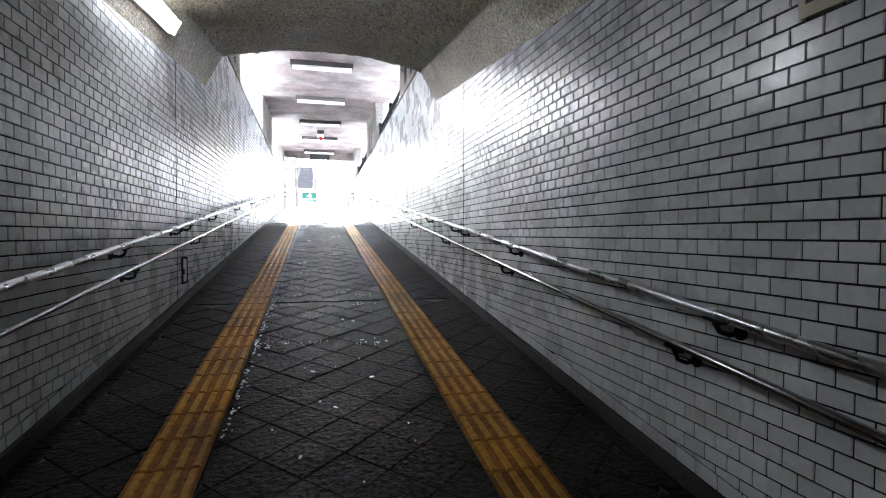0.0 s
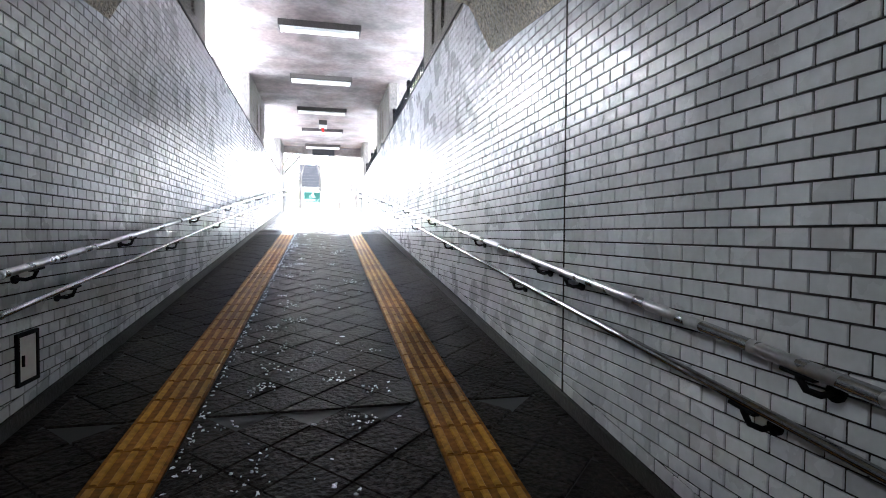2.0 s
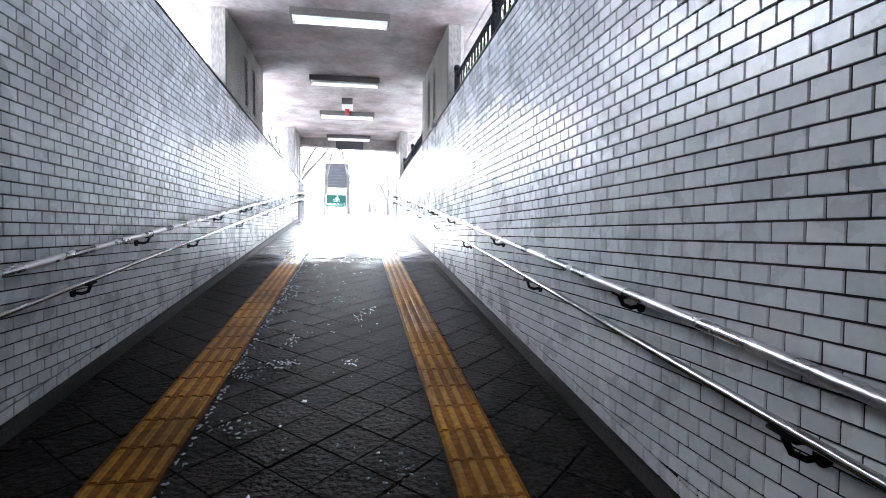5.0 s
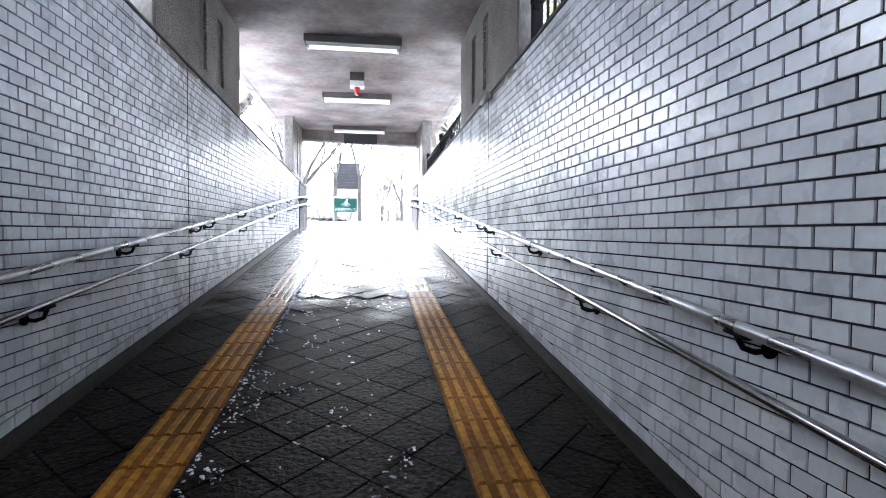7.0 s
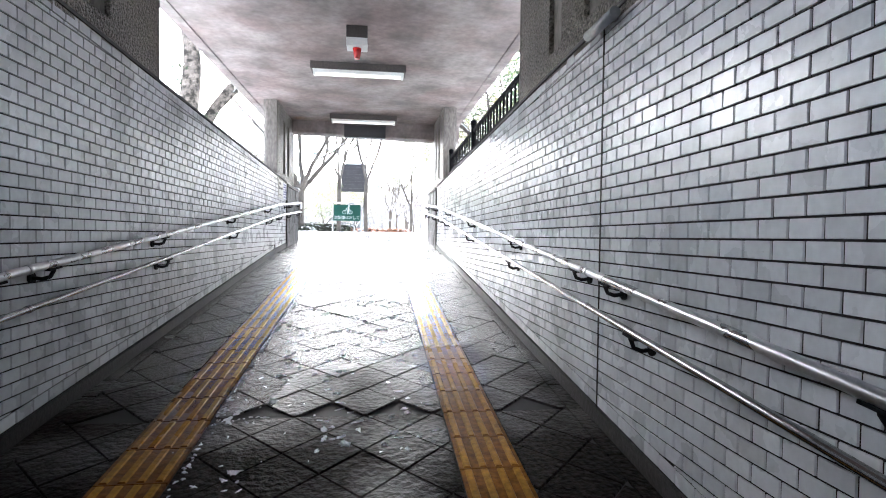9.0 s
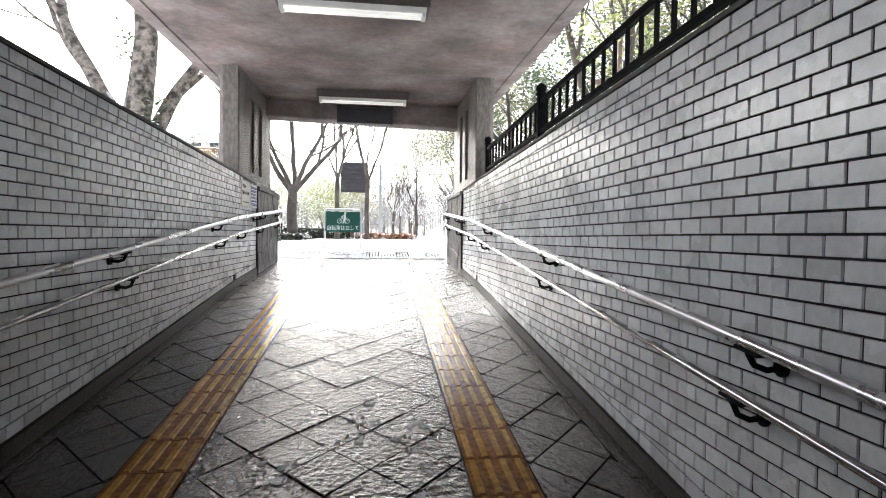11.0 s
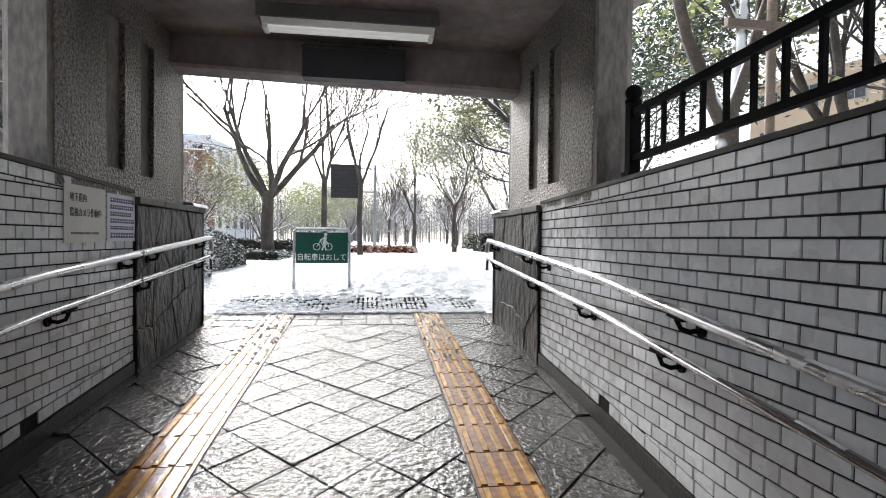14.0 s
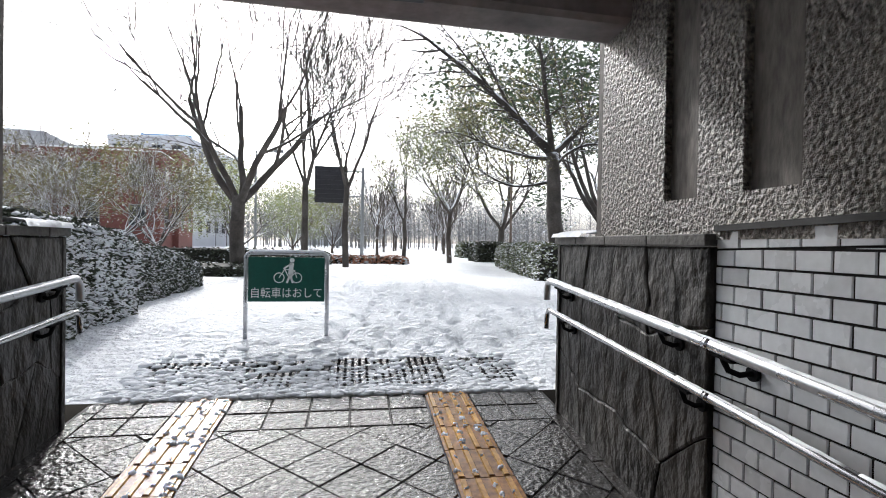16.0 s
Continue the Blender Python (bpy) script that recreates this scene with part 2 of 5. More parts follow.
def box(bm, x0, x1, y0, y1, z0, z1, bevel=0.0, m=None):
    r = bmesh.ops.create_cube(bm, size=1.0)
    bmesh.ops.transform(bm, matrix=Matrix.Translation(((x0 + x1) / 2, (y0 + y1) / 2, (z0 + z1) / 2)) @ Matrix.Diagonal((x1 - x0, y1 - y0, z1 - z0, 1)), verts=r["verts"])
    vs = r["verts"]
    if bevel:
        es = list({e for v in vs for e in v.link_edges})
        g = bmesh.ops.bevel(bm, geom=es, offset=bevel, segments=2, affect="EDGES", profile=0.6)
        vs = list({v for f in g["faces"] for v in f.verts} | {v for v in vs if v.is_valid})
    if m is not None:
        bmesh.ops.transform(bm, matrix=m, verts=vs)
    return vs


def prism_x(bm, outline, x0, x1):
    """A solid with an outline in (y, z), from x0 to x1."""
    a = [bm.verts.new((x0, y, z)) for y, z in outline]
    b = [bm.verts.new((x1, y, z)) for y, z in outline]
    n = len(a)
    bm.faces.new(a)
    bm.faces.new(b[::-1])
    for i in range(n):
        bm.faces.new((a[i], b[i], b[(i + 1) % n], a[(i + 1) % n]))
    bmesh.ops.recalc_face_normals(bm, faces=bm.faces)


def tube(bm, pts, r0, r1=None, seg=10, caps=True):
    """A round bar along a line of points, tapering from r0 to r1."""
    r1 = r0 if r1 is None else r1
    pts = [Vector(p) for p in pts]
    rings, n = [], len(pts)
    up = None
    for i, p in enumerate(pts):
        d = (pts[min(i + 1, n - 1)] - pts[max(i - 1, 0)]).normalized()
        if up is None:
            up = d.orthogonal().normalized()
        up = (up - d * up.dot(d)).normalized()
        side, r = d.cross(up), r0 + (r1 - r0) * i / max(1, n - 1)
        rings.append([bm.verts.new(p + (up * math.cos(a) + side * math.sin(a)) * r) for a in (2 * math.pi * k / seg for k in range(seg))])
    for a, b in zip(rings, rings[1:]):
        for k in range(seg):
            f = bm.faces.new((a[k], a[(k + 1) % seg], b[(k + 1) % seg], b[k]))
            f.smooth = True
    if caps:
        bm.faces.new(rings[0][::-1])
        bm.faces.new(rings[-1])


# ---- plan: y runs up the ramp, walls at x = -1.5 and 1.5 ----
SLOPE, KINK, SLOPE2, END = 0.1032, 20.73, 0.0712, 23.78
START, PORTAL = -7.0, 5.4
HALF = 1.5
CEIL = 2.74
CLAD = 21.9


def floor_z(y):
    return SLOPE * (y - KINK) if y < KINK else SLOPE2 * (y - KINK)


def spring_z(y):
    return 0.91 + 0.104 * (y - PORTAL)


def top_z(side, y):
    return 1.655 - 0.0262 * (y - 10) if side > 0 else 1.76 - 0.0335 * (y - 10)


# floor bed under the paving
bm = bmesh.new()
prism_x(bm, [(START, floor_z(START) - 0.3), (KINK, -0.3), (END, floor_z(END) - 0.3), (END, floor_z(END) - 0.012), (KINK, -0.012), (START, floor_z(START) - 0.012)], -HALF - 0.02, HALF + 0.02)
floor = tagged(obj("floor", bm, JOINT), "dark wet slate paved ramp with diagonal joints", "floor", kind="structure")

# side walls, with dark grout as their face
walls = {}
for side, nm in ((-1, "wall_west"), (1, "wall_east")):
    bm = bmesh.new()
    prism_x(bm, [(START, floor_z(START) - 0.3), (KINK, -0.3), (CLAD, -0.2), (CLAD, top_z(side, CLAD)), (PORTAL, top_z(side, PORTAL)), (PORTAL - 0.02, spring_z(PORTAL) + 0.3), (START, spring_z(START) + 0.3)],
            side * (HALF + 0.007), side * (HALF + 0.32))
    walls[side] = tagged(obj(nm, bm, GROUT), "tall wall of glazed white brick tiles with dark joints", "wall", kind="structure")
    bm = bmesh.new()
    prism_x(bm, [(START, floor_z(START) - 0.05), (KINK, -0.05), (CLAD, floor_z(CLAD) - 0.05), (CLAD, floor_z(CLAD) + 0.082), (KINK, 0.082), (START, floor_z(START) + 0.082)], side * (HALF - 0.012), side * (HALF + 0.006))
    tagged(obj("baseboard_west" if side < 0 else "baseboard_east", bm, KERB), "dark granite skirting along the foot of the tiled wall", "baseboard", kind="structure")

# tunnel vault: chamfered corners and a shallow crown
prof = [(-1.5, 0.0), (-1.29, 0.39), (-0.62, 0.53), (0.0, 0.55), (0.62, 0.53), (1.29, 0.39), (1.5, 0.0)]
bm = bmesh.new()
rows_, dense = [], []
for (xa, za), (xb, zb) in zip(prof, prof[1:]):
    n = max(4, int(math.hypot(xb - xa, zb - za) / 0.024))
    dense += [(xa + (xb - xa) * k / n, za + (zb - za) * k / n) for k in range(n)]
dense.append(prof[-1])
y = START
stations = [START, -5.0, -3.5, -2.5]
while stations[-1] < PORTAL - 0.02:
    stations.append(min(PORTAL, stations[-1] + 0.024))
for y in stations:
    ring = []
    for x, z in dense:
        # sprayed blobs stand out from the vault
        d = 0.034 * max(0.0, noise.noise((x * 22, y * 22, z * 22)) + 0.2) + 0.016 * noise.noise((x * 48, y * 48, z * 48))
        edge = min(1.0, (HALF - abs(x)) / 0.06 + 0.15)
        ring.append(bm.verts.new((x, y, spring_z(y) + z - d * edge)))
    rows_.append(ring)
for a, b in zip(rows_, rows_[1:]):
    for k in range(len(dense) - 1):
        f = bm.faces.new((a[k], a[k + 1], b[k + 1], b[k]))
        f.smooth = True
tagged(obj("ceiling_tunnel", bm, STUCCO), "rough sprayed beige stucco vault over the lower ramp", "ceiling", kind="structure")
# portal face above the vault, and the mass over the tunnel
bm = bmesh.new()
face = [bm.verts.new((x, PORTAL, spring_z(PORTAL) + z)) for x, z in prof]
topl = [bm.verts.new((x, PORTAL, CEIL)) for x, z in prof]
for k in range(len(prof) - 1):
    bm.faces.new((face[k], face[k + 1], topl[k + 1], topl[k]))
g = bmesh.ops.extrude_face_region(bm, geom=bm.faces[:])
bmesh.ops.translate(bm, vec=(0, -0.35, 0.0), verts=[v for v in g["geom"] if isinstance(v, bmesh.types.BMVert)])
bmesh.ops.recalc_face_normals(bm, faces=bm.faces)
tagged(obj("wall_portal", bm, SMOOTH), "grey concrete face above the tunnel mouth", "wall", kind="structure")
bm = bmesh.new()
box(bm, -2.2, 2.2, START - 0.3, START, floor_z(START) - 1, 1.0)
tagged(obj("wall_south", bm, SMOOTH), "plain concrete wall closing the lower end", "wall", kind="structure")
bm = bmesh.new()
prism_x(bm, [(START, 0.35), (PORTAL - 0.36, 1.55), (PORTAL - 0.36, 1.8), (START, 0.7)], -1.9, 1.9)
tagged(obj("slab_tunnel", bm, SMOOTH), "concrete roof over the tunnel", "ceiling", kind="structure")

# roof slab with a downstand beam over the exit
bm = bmesh.new()
box(bm, -2.05, 2.05, PORTAL - 0.35, 22.55, CEIL, CEIL + 0.22)
for s in (-1, 1):
    box(bm, s * 1.93 - 0.03, s * 1.93 + 0.03, PORTAL, 22.5, CEIL - 0.012, CEIL + 0.02)
tagged(obj("ceiling", bm, CONCRETE), "stained pinkish grey concrete roof slab over the ramp", "ceiling", kind="structure")
bm = bmesh.new()
prism_x(bm, [(22.56, CEIL + 0.22), (22.56, 2.465), (22.60, 2.445), (22.80, 2.43), (22.86, 2.45), (22.86, CEIL + 0.22)], -2.05, 2.05)
for v in bm.verts:
    # its soffit falls across the ramp
    if v.co.z < CEIL:
        v.co.z -= 0.026 * v.co.x
tagged(obj("exit_beam", bm, CONCRETE), "concrete beam across the head of the exit", "beam", kind="structure")


# piers with two recessed slots each
def pier(name, side, y0, y1, slots, label):
    """A concrete pier on top of the tiled wall; the slots are cut into its inner face."""
    x_in, x_out, zb, zt = side * HALF, side * (HALF + 0.24), top_z(side, (y0 + y1) / 2) - 0.03, CEIL
    top = thing(name)
    bm = bmesh.new()
    ys = sorted([y0, y1] + [v for s in slots for v in s[:2]])
    z0s, z1s = 1.50 + (zb + 0.03 - 1.36), 2.50
    for a, b in zip(ys, ys[1:]):
        cut = any(abs(a - s[0]) < 1e-6 for s in slots)
        if cut:
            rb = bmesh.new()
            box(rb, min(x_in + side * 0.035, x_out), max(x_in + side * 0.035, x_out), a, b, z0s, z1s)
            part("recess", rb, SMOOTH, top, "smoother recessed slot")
            box(bm, min(x_in, x_out), max(x_in, x_out), a, b, zb, z0s)
            box(bm, min(x_in, x_out), max(x_in, x_out), a, b, z1s, zt)
        else:
            box(bm, min(x_in, x_out), max(x_in, x_out), a, b, zb, zt)
    bmesh.ops.remove_doubles(bm, verts=bm.verts[:], dist=0.0005)
    part("shaft", bm, PILLAR, top)
    # smooth end faces, each with a chamfered outer corner
    for y, s in ((y0, -1), (y1, 1)):
        bm = bmesh.new()
        xo = side * (HALF + 0.185)
        o = [(x_in + side * 0.004, y), (x_in + side * 0.004, y + s * 0.06), (xo, y + s * 0.06), (side * (HALF + 0.24), y + s * 0.015), (side * (HALF + 0.24), y)]
        lo = [bm.verts.new((x, yy, zb)) for x, yy in o]
        hi = [bm.verts.new((x, yy, zt)) for x, yy in o]
        bm.faces.new(lo)
        bm.faces.new(hi)
        for i in range(5):
            bm.faces.new((lo[i], lo[(i + 1) % 5], hi[(i + 1) % 5], hi[i]))
        bmesh.ops.recalc_face_normals(bm, faces=bm.faces)
        part("smooth_edge", bm, SMOOTH, top, "smooth pale concrete edge")
    return tagged(top, label, "pillar", group="roof piers")


for s in (-1, 1):
    pier("concrete_pier", s, 20.97, 22.85, [(21.52, 21.77), (22.02, 22.25)], "rough grey concrete pier with two recessed slots")
    pier("concrete_pier", s, 12.98, 15.75, [(14.1, 14.35), (14.75, 15.0)], "rough grey concrete pier with two recessed slots")
    pier("concrete_pier", s, PORTAL, 8.6, [(7.2, 7.45), (7.8, 8.05)], "rough grey concrete pier beside the tunnel mouth")

# handrails: two on each wall
def rail_pts(side, h, y0=START + 0.3, y1=23.42):
    x = side * (HALF - 0.085)
    pts = [(x, y0, floor_z(y0) + h)]
    for y in (0.0, 8.0, 16.0, KINK - 0.25, KINK, KINK + 0.25, 22.5, y1 - 0.08):
        if y > y0:
            pts.append((x, y, floor_z(y) + h))
    z = floor_z(y1) + h
    pts += [(x, y1 - 0.03, z - 0.004), (x, y1, z - 0.03), (x, y1 + 0.012, z - 0.07), (x, y1 + 0.012, z - 0.13)]
    return pts


def handrail(side, h, r, ys, metal):
    top = thing("handrail")
    bm = bmesh.new()
    tube(bm, rail_pts(side, h), r, seg=14)
    part("rail", bm, metal, top)
    for y in ys:
        bm = bmesh.new()
        z, xr, xw = floor_z(y) + h, side * (HALF - 0.085), side * (HALF - 0.001 if y < CLAD else HALF - 0.022)
        tube(bm, [(xw, y - 0.03, z - 0.07), (xw - side * 0.014, y - 0.03, z - 0.07)], 0.028, seg=12)
        tube(bm, [(xw - side * 0.01, y - 0.03, z - 0.07), (xr + side * 0.03, y - 0.025, z - 0.076), (xr + side * 0.006, y, z - 0.066), (xr, y + 0.02, z - r - 0.012), (xr, y + 0.02, z - r + 0.002)], 0.0105, seg=8)
        m = Matrix.Translation((xr, y + 0.02, z - r - 0.002)) @ Matrix.Rotation(math.atan(SLOPE), 4, "X")
        box(bm, -0.014, 0.014, -0.055, 0.055, -0.006, 0.006, 0.002, m)
        part("bracket", bm, BLACK, top, "black cast bracket")
    for yj in (3.80, 14.0, 21.8):
        bm = bmesh.new()
        x = side * (HALF - 0.085)
        tube(bm, [(x, yj, floor_z(yj) + h), (x, yj + 0.03, floor_z(yj + 0.03) + h)], r + 0.0025, seg=14)
        part("sleeve", bm, metal, top)
    # wind-blown snow lying on top of the rail near the exit
    rnd = random.Random(int(h * 1000) + side)
    y = 16.0
    while y < 23.35:
        n = rnd.uniform(0.5, 1.2) if y > 20 else rnd.uniform(0.05, 0.3)
        e = min(y + n, 23.36)
        x = side * (HALF - 0.085)
        k = max(2, int((e - y) / 0.04))
        bm = bmesh.new()
        pts = [(x + rnd.uniform(-0.002, 0.002), y + (e - y) * i / k, floor_z(y + (e - y) * i / k) + h + r * 0.55 + rnd.uniform(-0.0015, 0.002)) for i in range(k + 1)]
        tube(bm, pts, r * 0.62, seg=8)
        part("snow_cap", bm, SNOW, top, "thin line of snow on top")
        y = e + (rnd.uniform(0.0, 0.05) if y > 20 else rnd.uniform(0.1, 0.5))
    return top


UP = (-4.3, -2.1, -0.07, 2.2, 3.71, 4.13, 5.55, 7.75, 10.0, 12.3, 13.78, 14.2, 15.66, 17.77, 19.9, 21.72, 22.1, 23.2)
LOW = (-4.1, -1.9, 0.17, 2.4, 4.56, 6.8, 9.06, 11.3, 13.5, 15.73, 17.87, 20.03, 20.92, 21.95, 23.15)
for s in (-1, 1):
    tagged(handrail(s, 0.857, 0.022, UP, STEEL), "brushed steel upper handrail on black brackets", "handrail", group="handrails along the ramp")
    tagged(handrail(s, 0.666, 0.017, LOW, POLISHED), "thin steel lower handrail on black brackets", "handrail", group="handrails along the ramp")


# ceiling lamps
def ceiling_lamp():
    top = thing("ceiling_lamp")
    bm = bmesh.new()
    box(bm, -0.66, 0.66, -0.13, 0.13, -0.10, 0.0, 0.006)
    part("housing", bm, HOUSING, top, "dark weathered mounting box")
    bm = bmesh.new()
    prism_x(bm, [(-0.11, -0.10), (0.11, -0.10), (0.06, -0.128), (-0.06, -0.128)], -0.63, 0.63)
    part("reflector", bm, WHITE, top)
    for y in (-0.035, 0.035):
        bm = bmesh.new()
        tube(bm, [(-0.59, y, -0.142), (0.59, y, -0.142)], 0.014, seg=10)
        part("tube", bm, TUBE_GLOW, top, "lit tube")
    for x in (-0.61, 0.61):
        bm = bmesh.new()
        box(bm, x - 0.018, x + 0.018, -0.06, 0.06, -0.16, -0.12, 0.004)
        part("socket", bm, WHITE, top)
    return tagged(top, "white fluorescent lamp on a dark box under the roof slab", "ceiling lamp", group="lamps under the roof slab")


first = ceiling_lamp()
first.matrix_world = pose(0, 9.9, CEIL)
for y in (12.85, 15.85, 18.8, 21.95):
    copy_thing(first, pose(0, y, CEIL))

# ---- lower ramp ----
def chamfer_lamp(y0):
    """A bare fluorescent fitting along the sloping corner of the vault."""
    slope = Matrix.Rotation(math.atan(0.104), 4, "X")
    m = Matrix.Translation((-1.395, y0, spring_z(y0) + 0.195)) @ slope @ Matrix.Rotation(radians(118.3), 4, "Y")
    top = thing("tunnel_lamp", m)
    bm = bmesh.new()
    box(bm, -0.08, 0.08, -0.63, 0.63, 0.0, 0.045, 0.006)
    part("body", bm, WHITE, top)
    bm = bmesh.new()
    box(bm, -0.062, 0.062, -0.60, 0.60, 0.047, 0.085, 0.015)
    part("diffuser", bm, TUNNEL_GLOW, top, "glowing white diffuser")
    for y in (-0.62, 0.62):
        bm = bmesh.new()
        box(bm, -0.07, 0.07, y - 0.012, y + 0.012, 0.045, 0.09, 0.004)
        part("end_cap", bm, WHITE, top)
    return tagged(top, "lit fluorescent fitting on the vault's sloping corner", "wall lamp", group="lamps in the vault")


TUNNEL_GLOW = mat("tunnel_diffuser", (1.0, 0.99, 0.95), 0.5, emit=TUNNEL_STRENGTH)
chamfer_lamp(2.67)
chamfer_lamp(-2.9)

# access hatch low on the left wall
hatch = thing("access_hatch")
bm = bmesh.new()
y0, y1, z0, z1 = 4.10, 4.31, -1.50, -1.22
for a in ((y0, y0 + 0.02, z0, z1), (y1 - 0.02, y1, z0, z1), (y0 + 0.02, y1 - 0.02, z1 - 0.02, z1), (y0 + 0.02, y1 - 0.02, z0, z0 + 0.02)):
    box(bm, -HALF - 0.006, -HALF + 0.016, *a)
part("frame", bm, BLACK, hatch, "black metal frame")
bm = bmesh.new()
box(bm, -HALF - 0.006, -HALF + 0.009, y0 + 0.021, y1 - 0.021, z0 + 0.021, z1 - 0.021, 0.002)
door = part("door", bm, WHITE, hatch)
bm = bmesh.new()
box(bm, -HALF + 0.009, -HALF + 0.02, y0 + 0.045, y0 + 0.06, -1.40, -1.34, 0.003)
part("latch", bm, BLACK, door)
tagged(hatch, "small white access hatch in a black frame on the tiled wall", "hatch")

# cream notice high on the right wall
plate = thing("wall_notice")
bm = bmesh.new()
box(bm, HALF - 0.014, HALF - 0.001, -1.25, -0.33, -0.235, 0.12, 0.003)
part("plate", bm, CREAM, plate)
for k, (a, b, c, d) in enumerate(((-0.44, -0.36, -0.19, -0.165), (-0.62, -0.50, -0.10, -0.02), (-0.80, -0.68, -0.10, -0.02), (-0.98, -0.86, -0.10, -0.02), (-1.16, -1.04, -0.10, -0.02))):
    bm = bmesh.new()
    box(bm, HALF - 0.017, HALF - 0.0142, a, b, c, d)
    part("lettering", bm, INK, plate)
tagged(plate, "cream notice plate with black lettering on the tiled wall", "sign")

# dark vertical movement joints
for s in (-1, 1):
    for yj in (3.93, 14.06) if s > 0 else (3.95, 13.72):
        bm = bmesh.new()
        zt = spring_z(yj) if yj < PORTAL else top_z(s, yj)
        x0, x1 = sorted((s * (HALF - 0.001), s * (HALF + 0.01)))
        box(bm, x0, x1, yj - 0.007, yj + 0.007, floor_z(yj) + 0.05, zt - 0.002)
        tagged(obj("trim_joint", bm, GROUT), "dark vertical movement joint in the tiling", "joint", kind="structure")

# red alarm lamp on its box
alarm = thing("alarm_lamp", pose(0.02, 17.45, CEIL))
bm = bmesh.new()
box(bm, -0.12, 0.12, -0.10, 0.10, -0.14, 0.0, 0.005)
part("mount", bm, HOUSING, alarm, "grey mounting box")
bm = bmesh.new()
box(bm, -0.118, 0.118, -0.11, 0.11, -0.23, -0.14, 0.005)
part("base", bm, WHITE, alarm)
bm = bmesh.new()
tube(bm, [(0, 0, -0.23), (0, 0, -0.25)], 0.05, seg=16)
tube(bm, [(0, 0, -0.25), (0, 0, -0.31), (0, 0, -0.335), (0, 0, -0.35)], 0.045, 0.03, seg=16)
part("lens", bm, RED, alarm, "red lens")
tagged(alarm, "red warning lamp on a white box under the roof slab", "warning lamp")

# small spotlight where pier meets the tiled wall
for s, yy in ((1, 13.92),):
    spot = thing("small_spotlight")
    bm = bmesh.new()
    tube(bm, [(s * (HALF - 0.005), yy, 1.52), (s * (HALF - 0.06), yy - 0.1, 1.49)], 0.022, seg=10)
    tube(bm, [(s * (HALF - 0.06), yy - 0.12, 1.50), (s * (HALF - 0.06), yy + 0.22, 1.50)], 0.03, seg=10)
    part("lamp_body", bm, GREYMETAL, spot)
    tagged(spot, "small dark metal fitting at the head of the tiled wall", "lamp")

# shutter box on the exit beam
bm = bmesh.new()
sb = thing("sign_box", pose(0.02, 22.46, 2.67))
box(bm, -0.43, 0.43, -0.04, 0.095, -0.27, 0.0, 0.004)
part("case", bm, DARKPANEL, sb)
bm = bmesh.new()
box(bm, -0.44, 0.44, -0.05, -0.041, -0.03, -0.012)
part("lip", bm, HOUSING, sb)
tagged(sb, "dark blank sign box on the exit beam", "sign box")
for s in (-1, 1):
    bm = bmesh.new()
    tube(bm, [(s * 0.3, 0, 0), (s * 0.3, 0, 0.06)], 0.008, seg=6)
    part("hanger", bm, GREYMETAL, sb)

# copings
for s in (-1, 1):
    bm = bmesh.new()
    xa, xb = sorted((s * (HALF - 0.012), s * (HALF + 0.34)))
    prism_x(bm, [(PORTAL, top_z(s, PORTAL)), (CLAD, top_z(s, CLAD)), (CLAD, top_z(s, CLAD) + 0.022), (PORTAL, top_z(s, PORTAL) + 0.022)], xa, xb)
    tagged(obj("coping_west" if s < 0 else "coping_east", bm, COPING), "thin dark coping along the top of the tiled wall", "coping", kind="structure")
    # snow lying on the open stretches of the coping
    for a, b in ((8.75, 12.85), (15.9, 20.95)):
        bm = bmesh.new()
        rnd = random.Random(int(a * 10) + s)
        n = 60
        prev = None
        for i in range(n + 1):
            y = a + (b - a) * i / n
            w, hh = 0.11 + rnd.uniform(-0.02, 0.02), 0.035 + rnd.uniform(-0.012, 0.015)
            xc = s * (HALF + 0.22)
            zb = top_z(s, y) + 0.020
            ring = [bm.verts.new((xc + w * c, y, zb + hh * k)) for c, k in ((-1, 0), (-0.75, 0.7), (0, 1), (0.75, 0.7), (1, 0))]
            if prev:
                for k in range(4):
                    f = bm.faces.new((prev[k], prev[k + 1], ring[k + 1], ring[k]))
                    f.smooth = True
            prev = ring
        bmesh.ops.recalc_face_normals(bm, faces=bm.faces)
        tagged(obj("snow_ridge", bm, SNOW), "ridge of snow on the wall coping", "snow", kind="stuff")


